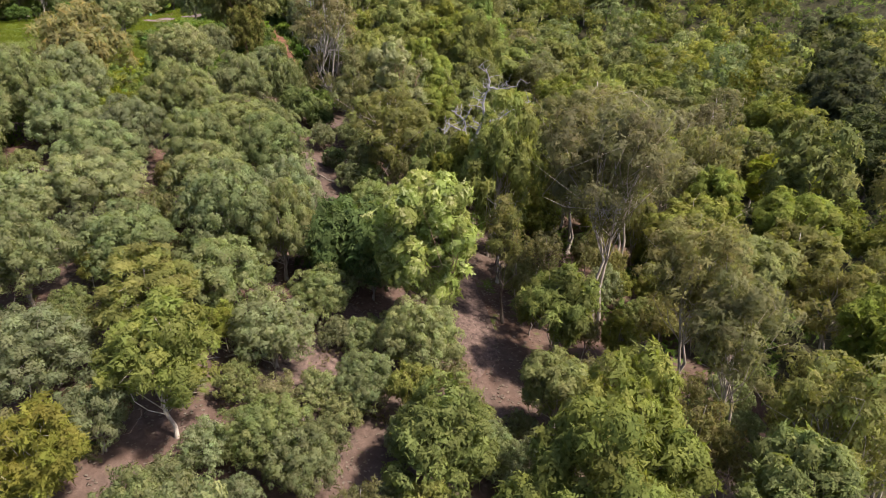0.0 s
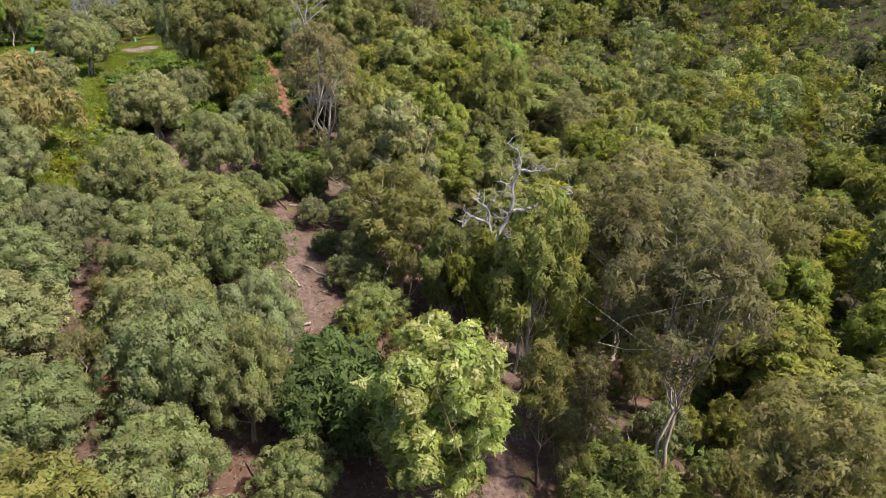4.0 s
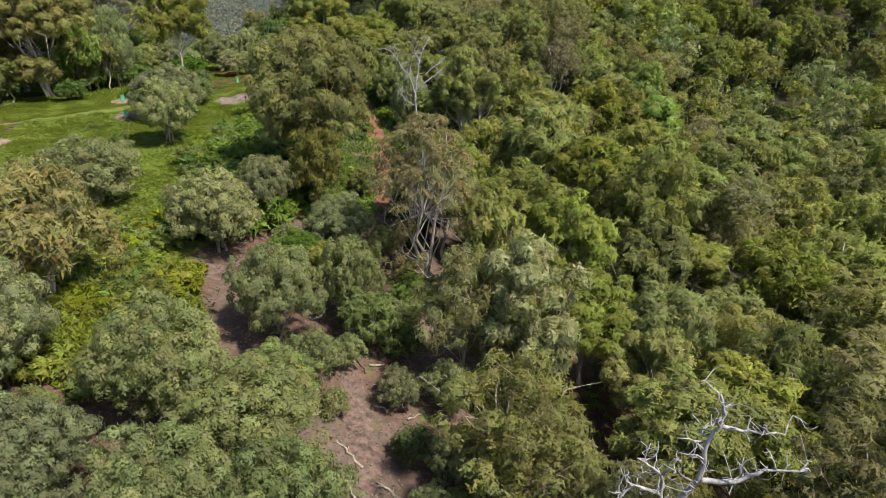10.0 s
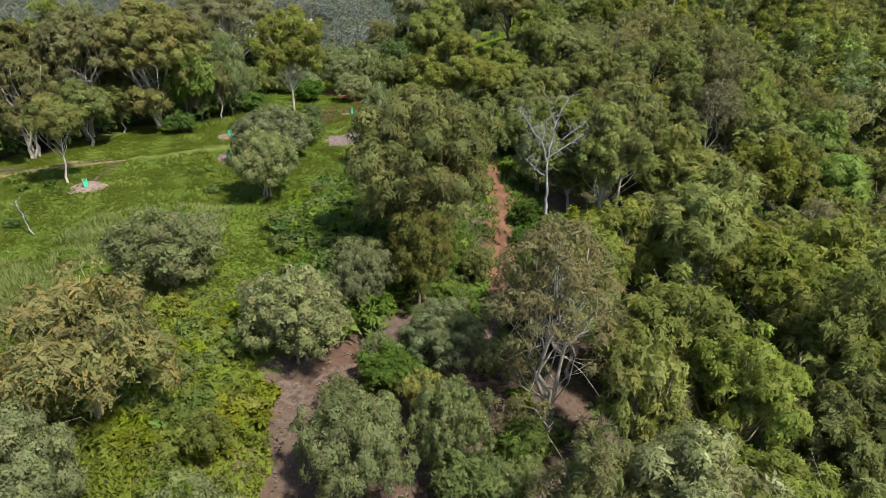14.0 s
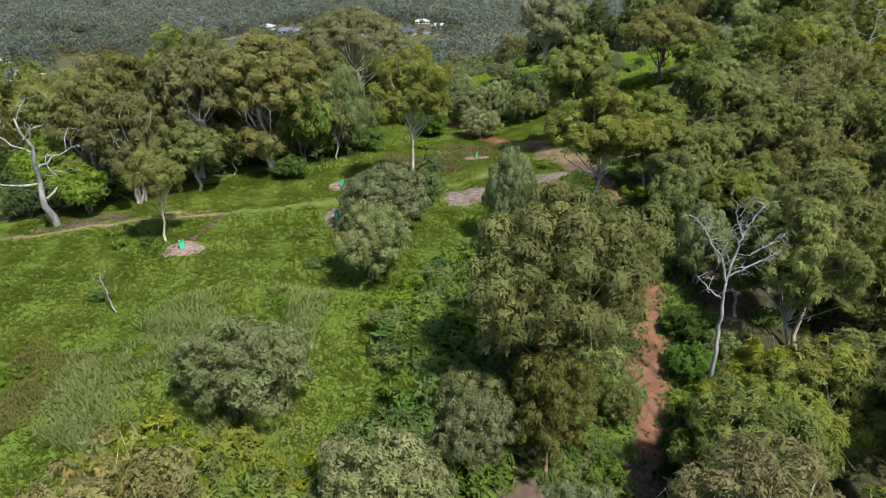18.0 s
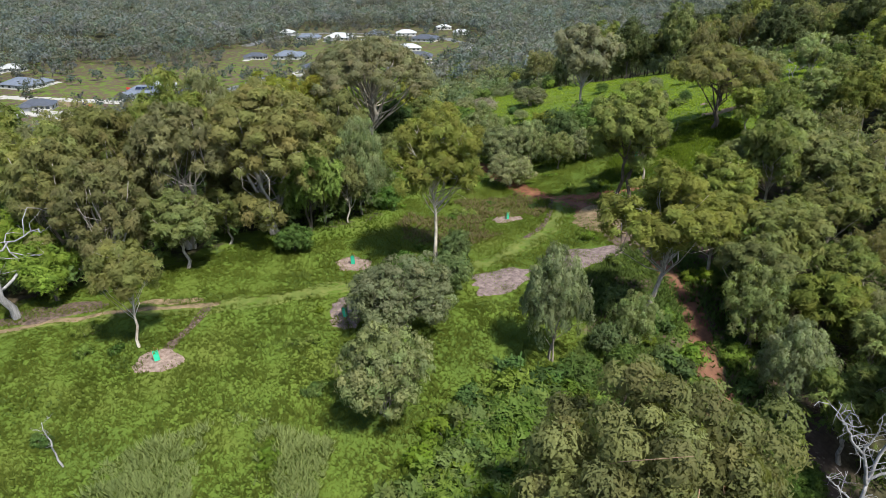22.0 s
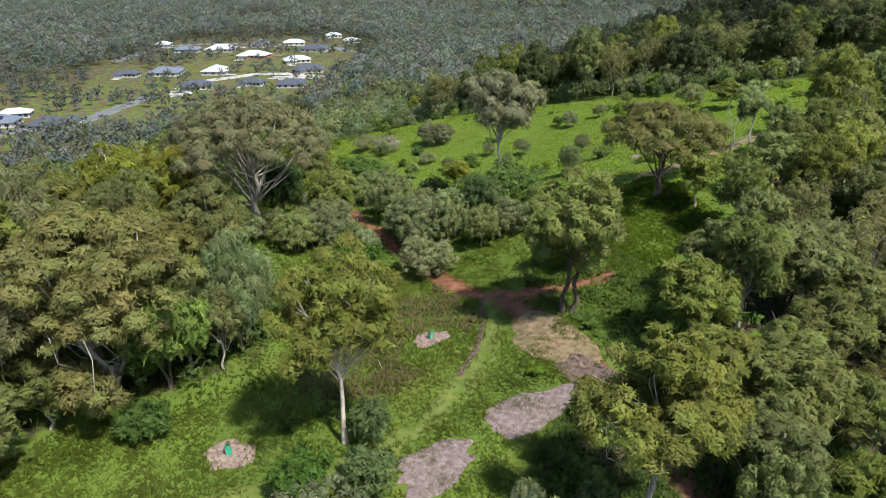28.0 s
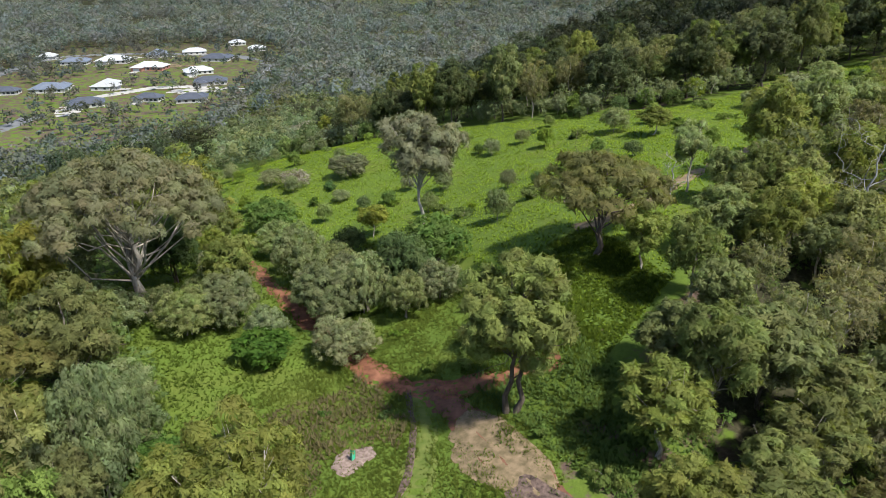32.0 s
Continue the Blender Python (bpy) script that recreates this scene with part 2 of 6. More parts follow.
def inside(x, y, poly):
    x, y = np.asarray(x, float), np.asarray(y, float)
    r = np.zeros(np.broadcast(x, y).shape, bool)
    for (ax, ay), (bx, by) in zip(poly, poly[1:] + poly[:1]):
        if ay != by:
            r ^= ((ay > y) != (by > y)) & (x < (bx - ax) * (y - ay) / (by - ay) + ax)
    return r


def along(x, y, line):
    """Distance to a polyline."""
    x, y = np.asarray(x, float), np.asarray(y, float)
    best = np.full(np.broadcast(x, y).shape, 1e9)
    for (ax, ay), (bx, by) in zip(line, line[1:]):
        dx, dy = bx - ax, by - ay
        s = np.clip(((x - ax) * dx + (y - ay) * dy) / (dx * dx + dy * dy), 0, 1)
        best = np.minimum(best, np.hypot(x - ax - s * dx, y - ay - s * dy))
    return best


MEADOW = [(-100, 84), (-94, 103), (-87, 113), (-84, 126), (-77, 130), (-73, 138), (-80, 150), (-75, 168), (-62, 184), (-46, 172), (-42, 160),
          (-46, 151), (-47, 140), (-42, 126), (-37, 112), (-34, 100), (-36, 92), (-40, 82), (-46, 74), (-58, 70), (-80, 72)]
SLOPE = [(-42, 170), (-58, 182), (-68, 195), (-100, 203), (-125, 214), (-160, 262), (-158, 300), (-110, 288), (-88, 278), (-58, 271), (-34, 270),
         (-4, 300), (14, 310), (6, 278), (-6, 258), (-24, 222), (-34, 198), (-37, 182)]
ESTATE = [(-250, 330), (-268, 450), (-300, 520), (-330, 640), (-430, 700), (-560, 610), (-500, 470), (-480, 420), (-500, 350), (-540, 300), (-420, 200), (-320, 215), (-325, 300)]
FOREST_TRACK = [(-11.2, 40), (-11.8, 48), (-12.2, 55), (-12.8, 62), (-14, 68), (-15.2, 72), (-17.4, 77.3), (-20, 82), (-21.5, 90), (-22.4, 98), (-23.2, 106),
                (-24.8, 112), (-27.4, 121), (-30.6, 129), (-33.3, 134), (-37, 141), (-41.5, 147), (-46, 151), (-52.4, 156), (-57, 161), (-62, 164.5)]
CROSS_TRACK = [(-107, 199), (-97, 190), (-90, 183.8), (-82.3, 177), (-76.3, 172.2), (-70.7, 168.6), (-67, 165.6), (-63.2, 164), (-58, 164.2), (-53.5, 165.6), (-48, 168)]
GRASS_TRACK = [(-96, 94), (-89, 99.2), (-86, 103.5), (-80.6, 108.6), (-74, 114), (-69.5, 119), (-67, 123), (-63.5, 127), (-59.5, 132.5), (-57, 140), (-57, 150), (-58.6, 158), (-62, 164)]
UPPER_TRACK = [(-50, 192), (-44.5, 194.8), (-40.5, 199), (-30, 221), (-21, 238), (-14, 247), (-7.5, 255.6), (2.5, 266)]
SIDE_PATH = [(-75, 113.6), (-73.5, 110), (-71.8, 106.5)]
CLEARINGS = [(-990, 1000, 120, 50), (-745, 985, 90, 34), (-445, 1140, 160, 60), (-640, 820, 70, 26), (-300, 760, 60, 22)]
GROVE = [(-88, 109), (-85, 119), (-84, 128), (-78, 133), (-75, 140), (-82, 152), (-92, 158), (-100, 166), (-112, 176), (-116, 205), (-150, 250), (-190, 300), (-225, 300), (-240, 200), (-190, 110), (-120, 92), (-98, 98)]


def mesh_of(name, verts, faces, material, smooth=False):
    me = bpy.data.meshes.new(name)
    me.from_pydata([tuple(v) for v in verts], [], faces)
    me.materials.append(material)
    if smooth:
        me.polygons.foreach_set("use_smooth", [True] * len(me.polygons))
    me.update()
    return me


def part(name, me, parent, label=""):
    ob = new(name, me)
    ob.parent = parent
    if label:
        tagged(ob, label=label)
    return ob


def thing(name, m, label, category, group="", kind=""):
    ob = new(name)
    ob.empty_display_size = 0.3
    ob.matrix_basis = m
    return tagged(ob, label, category, group, kind)


# ---- ground ----
def axis(lo, hi, step, far):
    core = list(np.arange(lo, hi + 1e-6, step))
    out, s = [hi], step
    while out[-1] < far:
        s *= 1.16
        out.append(out[-1] + s)
    low, s = [lo], step
    while low[-1] > -far:
        s *= 1.16
        low.append(low[-1] - s)
    return np.array(low[::-1][:-1] + core + out[1:])


def make_ground():
    xs, ys = axis(-130, 50, 1.25, 4200), axis(24, 285, 1.25, 4200)
    X, Y = np.meshgrid(xs, ys)
    Z = land(X, Y)
    nx, ny = len(xs), len(ys)
    me = bpy.data.meshes.new("ground")
    me.vertices.add(nx * ny)
    me.vertices.foreach_set("co", np.stack([X, Y, Z], -1).ravel())
    i = (np.arange(ny - 1)[:, None] * nx + np.arange(nx - 1)).ravel()
    quads = np.stack([i, i + 1, i + nx + 1, i + nx], -1)
    me.loops.add(quads.size)
    me.loops.foreach_set("vertex_index", quads.ravel())
    me.polygons.add(len(quads))
    me.polygons.foreach_set("loop_start", np.arange(0, quads.size, 4))
    me.polygons.foreach_set("use_smooth", np.ones(len(quads), bool))
    wob = 2.0 * np.sin(X * 0.35 + np.sin(Y * 0.27) * 2) + 1.5 * np.sin(Y * 0.41 + X * 0.13)
    green = np.where(inside(X + wob, Y - wob, MEADOW) | inside(X + wob, Y + wob, SLOPE), 1.0, 0.2)
    green = np.where((X < -58) & (Y > 84) & (green < 0.5), 0.85, green)
    green = np.where(inside(X, Y, GROVE), 0.42, green)
    green = np.where((X > -60) & (Y > 100) & (green < 0.5), 0.5, green)
    green = np.where((X > -60) & (Y > 100) & (green == 0.5) & (Y < 262) & (X > np.interp(Y, [100, 130, 165, 200, 250, 290], [-17, -24, -38, -30, -4, 14])), 0.3, green)
    green = np.where(((X < -235) | (Y > 420)) & (green < 0.9), 0.3, green)
    green = np.where(inside(X, Y, ESTATE), 0.5, green)
    green = np.where((X < -45) & (Y < 84) & (green < 0.5), 0.4, green)
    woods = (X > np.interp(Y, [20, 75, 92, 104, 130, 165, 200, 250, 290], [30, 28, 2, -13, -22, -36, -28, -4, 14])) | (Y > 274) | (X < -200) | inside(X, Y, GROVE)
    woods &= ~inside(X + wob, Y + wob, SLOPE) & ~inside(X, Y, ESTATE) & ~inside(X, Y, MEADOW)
    for cx, cy, rx, ry in CLEARINGS:
        field = ((X - cx) / rx) ** 2 + ((Y - cy) / ry) ** 2 < 1
        green[field], woods[field] = 0.95, False
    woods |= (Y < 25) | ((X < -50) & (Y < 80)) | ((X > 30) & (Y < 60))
    green = np.where((Y < 84) & ~inside(X + wob, Y - wob, MEADOW), 0.26, green)
    woods = woods.astype(float)
    for _ in range(5):
        for f in (green, woods):
            f[1:-1, 1:-1] = (f[1:-1, 1:-1] * 2 + f[:-2, 1:-1] + f[2:, 1:-1] + f[1:-1, :-2] + f[1:-1, 2:]) / 6
    col = np.ones((nx * ny, 4))
    col[:, 0] = green.ravel()
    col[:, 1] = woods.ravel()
    a = me.color_attributes.new("cover", "FLOAT_COLOR", "POINT")
    a.data.foreach_set("color", col.ravel())
    me.update()
    m, nt, b = start("grass_and_bare_earth", 0.95, 0.1)
    at = nt.nodes.new("ShaderNodeAttribute")
    at.attribute_name = "cover"
    sep = nt.nodes.new("ShaderNodeSeparateColor")
    nt.links.new(at.outputs["Color"], sep.inputs["Color"])
    broad, fine = noise_tex(nt, 0.09, 5.0), noise_tex(nt, 1.6, 5.0, 0.7)
    add = nt.nodes.new("ShaderNodeMath")
    add.operation = "ADD"
    mr = node(nt, "ShaderNodeMapRange", From_Min=0.3, From_Max=0.7, To_Min=-0.34, To_Max=0.34)
    nt.links.new(noise_tex(nt, 0.28, 6.0, 0.65), mr.inputs["Value"])
    nt.links.new(sep.outputs["Red"], add.inputs[0])
    nt.links.new(mr.outputs["Result"], add.inputs[1])
    soil = mix(nt, 0.5, ramp(nt, fine, [(0.3, (0.039, 0.025, 0.019)), (0.5, (0.086, 0.058, 0.045)), (0.72, (0.172, 0.121, 0.098))]),
               ramp(nt, broad, [(0.35, (0.094, 0.050, 0.034)), (0.65, (0.101, 0.081, 0.069))]))
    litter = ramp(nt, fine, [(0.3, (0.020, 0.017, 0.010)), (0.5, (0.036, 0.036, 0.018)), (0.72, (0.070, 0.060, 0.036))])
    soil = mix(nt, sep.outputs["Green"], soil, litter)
    turf = mix(nt, 0.5, ramp(nt, fine, [(0.3, (0.058, 0.086, 0.013)), (0.6, (0.090, 0.128, 0.020))]),
               ramp(nt, broad, [(0.3, (0.056, 0.088, 0.018)), (0.5, (0.090, 0.132, 0.019)), (0.7, (0.116, 0.117, 0.026))]))
    edge = node(nt, "ShaderNodeMapRange", From_Min=0.42, From_Max=0.56)
    nt.links.new(add.outputs[0], edge.inputs["Value"])
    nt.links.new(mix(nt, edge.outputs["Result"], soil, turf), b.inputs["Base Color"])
    bump(nt, b, fine, 0.8, 0.15)
    me.materials.append(m)
    return tagged(new("ground", me), "rolling ground of grass, leaf litter and pinkish bare earth", "ground", kind="structure")


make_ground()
DULL_EARTH = plain("dull_reddish_earth", (0.082, 0.041, 0.027), (0.200, 0.098, 0.063), 0.9, 0.95, 0.1, 6.0, 0.08)
RED_EARTH = plain("red_earth", (0.096, 0.040, 0.023), (0.240, 0.108, 0.064), 0.9, 0.95, 0.1, 6.0, 0.08)
PINK_EARTH = plain("pinkish_earth", (0.040, 0.029, 0.024), (0.165, 0.115, 0.096), 2.4, 0.95, 0.1, 9.0, 0.12)
TAN_EARTH = plain("sandy_earth", (0.096, 0.076, 0.040), (0.240, 0.172, 0.108), 1.1, 0.95, 0.1, 6.0, 0.08)
MOWN = plain("short_grass_with_wheel_ruts", (0.068, 0.100, 0.018), (0.136, 0.148, 0.040), 0.9, 0.95, 0.1, 6.0, 0.05)
MULCH = plain("wood_chip_mulch", (0.112, 0.076, 0.062), (0.304, 0.228, 0.192), 2.6, 0.95, 0.1, 8.0, 0.08)
GREY_MULCH = plain("greyish_old_mulch", (0.088, 0.064, 0.061), (0.224, 0.172, 0.164), 2.2, 0.95, 0.1, 8.0, 0.08)


def ribbon(name, line, width, material, label, lift=0.05, ragged=0.35, seed=1):
    """A track laid along a line, with ragged sides that sink into the ground."""
    rng = np.random.default_rng(seed)
    pts = []
    for (ax, ay), (bx, by) in zip(line, line[1:]):
        k = max(1, int(math.hypot(bx - ax, by - ay) / 0.5))
        pts += [(ax + (bx - ax) * i / k, ay + (by - ay) * i / k) for i in range(k)]
    pts = np.array(pts + [line[-1]])
    for _ in range(6):
        pts[1:-1] = (pts[:-2] + 2 * pts[1:-1] + pts[2:]) / 4
    d = np.gradient(pts, axis=0)
    d /= np.linalg.norm(d, axis=1)[:, None]
    side = np.stack([-d[:, 1], d[:, 0]], -1)
    n = len(pts)
    w = [width / 2 * (1 + ragged * np.convolve(rng.normal(0, 1, n + 8), np.ones(5) / 5, "same")[4:-4] * 1.4) for _ in range(2)]
    cols = []
    for f in (-1.25, -1.0, -0.55, 0.0, 0.55, 1.0, 1.25):
        p = pts + side * (f * (w[0] if f < 0 else w[1]))[:, None]
        z = land(p[:, 0], p[:, 1]) + (-0.12 if abs(f) > 1.1 else lift - (0.03 if abs(f) == 0.55 else 0.0))
        cols.append(np.column_stack([p, z]))
    v = np.stack(cols, 1).reshape(-1, 3)
    faces = [(i * 7 + j, i * 7 + j + 1, i * 7 + j + 8, i * 7 + j + 7) for i in range(n - 1) for j in range(6)]
    return tagged(new(name, mesh_of(name, v, [f[::-1] for f in faces], material, True)), label, "dirt track", kind="structure")


def patch(name, x, y, rx, ry, material, label, turn=0, seed=1, lift=0.07):
    """A low ragged bed of mulch or bare earth."""
    rng = np.random.default_rng(seed)
    rings, seg = 7, 40
    wob = 1 + sum(rng.normal(0, 0.30 / k) * np.sin(k * np.linspace(0, 2 * np.pi, seg, False) + rng.uniform(0, 6)) for k in (2, 3, 5, 7, 11))
    v = [(x, y, float(land(x, y)) + lift + 0.03)]
    c, s = math.cos(radians(turn)), math.sin(radians(turn))
    for r in range(1, rings + 1):
        for k in range(seg):
            a, f = 2 * np.pi * k / seg, r / rings * wob[k]
            px, py = rx * f * math.cos(a), ry * f * math.sin(a)
            px, py = x + c * px - s * py, y + s * px + c * py
            v.append((px, py, float(land(px, py)) + (lift + rng.uniform(-0.02, 0.02) if r < rings else -0.1)))
    faces = [(0, 1 + k, 1 + (k + 1) % seg) for k in range(seg)]
    for r in range(rings - 1):
        o = 1 + r * seg
        faces += [(o + k, o + seg + k, o + seg + (k + 1) % seg, o + (k + 1) % seg) for k in range(seg)]
    return tagged(new(name, mesh_of(name, v, faces, material, True)), label, "mulch bed", kind="structure")


ribbon("forest_track", FOREST_TRACK[:11], 1.9, PINK_EARTH, "pinkish bare earth track through the trees", seed=2)
ribbon("forest_track", FOREST_TRACK[10:], 2.6, DULL_EARTH, "reddish earth track along the forest edge", seed=3)
ribbon("cross_track", CROSS_TRACK, 2.4, RED_EARTH, "red earth vehicle track crossing the grass", seed=4)
ribbon("grass_track", GRASS_TRACK, 2.3, MOWN, "flattened pale grass vehicle track", lift=0.04, seed=5)
ribbon("side_path", SIDE_PATH, 0.7, PINK_EARTH, "narrow worn foot path to a planted tree", seed=6)
ribbon("upper_track", UPPER_TRACK, 2.0, TAN_EARTH, "worn pale track up the grassy slope", seed=7)
ribbon("wheel_rut", [(-95, 94.4), (-88.5, 99.9), (-85, 104.3), (-80, 109.3), (-74.5, 114.2)], 0.7, TAN_EARTH, "bare wheel rut in the grass", lift=0.07, seed=8)
ribbon("wheel_rut", [(-57.8, 146), (-58.3, 152), (-60, 158), (-62.5, 163)], 0.6, PINK_EARTH, "bare wheel rut in the grass", lift=0.07, seed=9)
patch("bare_earth", -51.5, 155.3, 7.0, 3.6, TAN_EARTH, "worn sandy earth beside the tracks", -40, 11, 0.06)
patch("bare_earth", -46.0, 150.0, 4.6, 2.2, PINK_EARTH, "worn pinkish earth beside the forest track", -30, 12, 0.08)
patch("mulch_bed", -54.4, 134.0, 4.8, 2.0, GREY_MULCH, "greyish mulch bed on the grass", 64, 13)
patch("mulch_bed", -49.6, 143.8, 5.2, 2.7, GREY_MULCH, "greyish purple mulch bed on the grass", 58, 14)
patch("mulch_bed", -63.6, 120.0, 2.6, 1.5, GREY_MULCH, "old mulch bed beside grey bushes", -20, 15)
patch("bare_earth", -32.6, 85.8, 2.3, 1.2, PINK_EARTH, "bare pinkish clearing among the shrubs", 10, 16)
patch("bare_earth", -30.5, 89.3, 1.7, 1.0, PINK_EARTH, "bare pinkish clearing among the shrubs", 60, 17)
patch("bare_earth", -87.6, 104.4, 5.5, 2.0, PINK_EARTH, "leaf-strewn bare strip under the grove", 48, 18)
patch("bare_earth", -79.0, 112.0, 3.4, 0.7, TAN_EARTH, "bare strip beside the grass track", 40, 19)
patch("bare_earth", 2.6, 54.0, 1.9, 10.0, PINK_EARTH, "pinkish bare earth on the spur", 8, 20)
patch("bare_earth", -7.5, 45.0, 3.2, 5.0, PINK_EARTH, "pinkish bare earth between the trees", 10, 21)
patch("bare_earth", -22.5, 34.5, 2.6, 1.8, RED_EARTH, "reddish bare earth between the trees", 0, 22)
patch("bare_earth", -18.4, 43.0, 1.8, 2.6, TAN_EARTH, "sandy bare earth between the trees", 20, 23)
patch("bare_earth", -29.6, 63.2, 1.0, 2.4, PINK_EARTH, "pinkish bare earth between the trees", 20, 24)
patch("bare_earth", -24.0, 52.3, 1.4, 2.4, RED_EARTH, "reddish bare earth between the trees", 20, 25)
patch("bare_earth", -47.5, 88.2, 1.4, 0.9, PINK_EARTH, "bare earth at the foot of a bush", 20, 26)


# ---- trees ----
def sprays(rng, clumps, m, k):
    """Break each clump into m smaller sprays over its surface."""
    clumps = np.repeat(np.asarray(clumps, float), m, 0)
    d = rng.normal(0, 1, (len(clumps), 3))
    d[:, 2] += 0.25
    d /= np.linalg.norm(d, axis=1)[:, None]
    s = rng.uniform(0.7, 1.3, len(clumps))[:, None] * k
    return np.hstack([clumps[:, :3] + d * clumps[:, 3:] * 0.78, clumps[:, 3:] * s]), d


def leaf_mesh(name, rng, clumps, n, size, wide, material, lift=0.4, jitter=0.3, droop=0.3, fill=0.6, m=9, k=0.44, owner=None, bulk=1.6):
    """n thin leaves spread over the sprays of rounded clumps, facing outwards with some disorder."""
    clumps, lobe = sprays(rng, clumps, m, k) if m else (np.asarray(clumps, float), None)
    area = (clumps[:, 3:].prod(1)) ** (2 / 3)
    k = rng.choice(len(clumps), n, p=area / area.sum())
    if owner is not None:
        owner.append(k // max(m, 1))
    d = rng.normal(0, 1, (n, 3))
    if lobe is not None:
        d = d / np.linalg.norm(d, axis=1)[:, None] + 0.55 * lobe[k]
    d /= np.linalg.norm(d, axis=1)[:, None]
    d[:, 2] += lift
    d /= np.linalg.norm(d, axis=1)[:, None]
    rad = 1.08 - (1.08 - fill) * rng.random(n) ** 1.6
    p = clumps[k, :3] + d * clumps[k, 3:] * rad[:, None]
    nor = d + rng.normal(0, jitter, (n, 3))
    nor /= np.linalg.norm(nor, axis=1)[:, None]
    t = np.cross(nor, rng.normal(0, 1, (n, 3)))
    t /= np.linalg.norm(t, axis=1)[:, None] + 1e-9
    t[:, 2] -= droop
    t /= np.linalg.norm(t, axis=1)[:, None]
    b = np.cross(nor, t)
    s = bulk * size * rng.uniform(0.6, 1.4, n)[:, None]
    co = np.stack([p + b * s * wide / 2, p - b * s * wide / 2, p + t * s], 1).reshape(-1, 3)
    soft = d * 0.95 + nor * 0.2
    soft[:, 2] += 0.15
    soft /= np.linalg.norm(soft, axis=1)[:, None]
    me = bpy.data.meshes.new(name)
    me.vertices.add(3 * n)
    me.vertices.foreach_set("co", co.ravel())
    me.loops.add(3 * n)
    me.loops.foreach_set("vertex_index", np.arange(3 * n))
    me.polygons.add(n)
    me.polygons.foreach_set("loop_start", np.arange(0, 3 * n, 3))
    me.materials.append(material)
    me.update()
    me.polygons.foreach_set("use_smooth", np.ones(n, bool))
    me.normals_split_custom_set(np.repeat(soft, 3, 0))
    tone = np.ones((len(clumps), 4))
    tone[:, :3] = rng.uniform(0.76, 1.26, (len(clumps), 1)) * rng.uniform(0.94, 1.06, (len(clumps), 3))
    a = me.color_attributes.new("spray", "FLOAT_COLOR", "POINT")
    a.data.foreach_set("color", np.repeat(tone[k], 3, 0).ravel())
    return me


class Wood:
    """Tapered tubes gathered into one mesh."""

    def __init__(self):
        self.v, self.f = [], []

    def tube(self, pts, radii, sides=6):
        pts = np.asarray(pts, float)
        d = np.gradient(pts, axis=0)
        d /= np.linalg.norm(d, axis=1)[:, None] + 1e-9
        o = len(self.v)
        for p, t, r in zip(pts, d, radii):
            a = np.cross(t, (0.31, 0.95, 0.1) if abs(t[1]) < 0.9 else (1, 0, 0))
            a /= np.linalg.norm(a)
            b = np.cross(t, a)
            for k in range(sides):
                q = 2 * np.pi * k / sides
                self.v.append(p + r * (math.cos(q) * a + math.sin(q) * b))
        for i in range(len(pts) - 1):
            for k in range(sides):
                j = (k + 1) % sides
                self.f.append((o + i * sides + k, o + i * sides + j, o + (i + 1) * sides + j, o + (i + 1) * sides + k))
        self.f.append(tuple(o + (len(pts) - 1) * sides + k for k in range(sides)))

    def bend(self, rng, a, b, r0, r1, sag=0.12, steps=5, sides=5):
        a, b = np.asarray(a, float), np.asarray(b, float)
        s = np.linspace(0, 1, steps)[:, None]
        off = rng.normal(0, 1, 3) * sag * np.linalg.norm(b - a)
        pts = a + (b - a) * s + off * np.sin(np.pi * s) + rng.normal(0, 0.03 * np.linalg.norm(b - a), (steps, 3)) * (s > 0) * (s < 1)
        self.tube(pts, np.linspace(r0, r1, steps), sides)
        return pts

    def mesh(self, name, material):
        return mesh_of(name, self.v, self.f, material, True)


def dome_clumps(rng, H, W, k=17, low=0.12, r=0.30, squash=0.95, lobes=0.25):
    """Overlapping rounded clumps over a dome-shaped crown."""
    c, R = H * (low + (1 - low) / 2), np.array([W / 2, W / 2, H * (1 - low) / 2])
    out = []
    for i in range(k):
        z = 1 - 1.55 * (i + 0.5) / k
        a = i * 2.399963 + rng.uniform(-0.5, 0.5)
        q = math.sqrt(max(0, 1 - z * z))
        s = 1 + rng.normal(0, lobes * 0.5)
        d = np.array([q * math.cos(a), q * math.sin(a), z])
        rr = W * r * rng.uniform(0.65, 1.15)
        out.append(np.r_[np.array([0, 0, c]) + d * np.maximum(R - rr * 0.75, 0.1) * s, rr, rr, rr * squash])
    out.append(np.r_[0, 0, c, R * 0.62])
    return np.array(out)


def open_clumps(rng, H, W, k=20, low=0.42, r=0.17, squash=1.0, hollow=0.35):
    """Loose clumps with gaps between them, held out on limbs."""
    out = []
    c, R = H * (low + 1) / 2, np.array([W / 2, W / 2, H * (1 - low) / 2])
    while len(out) < k:
        d = rng.uniform(-1, 1, 3)
        n = np.linalg.norm(d)
        if n > 1 or n < hollow or (d[2] < -0.2 and np.hypot(d[0], d[1]) < 0.3):
            continue
        rr = W * r * rng.uniform(0.6, 1.25)
        p = np.array([0, 0, c]) + d * np.maximum(R - rr * 0.7, 0.1)
        if any(np.linalg.norm(p - o[:3]) < 0.75 * rr for o in out):
            continue
        out.append(np.r_[p, rr, rr, rr * squash])
    return np.array(out)


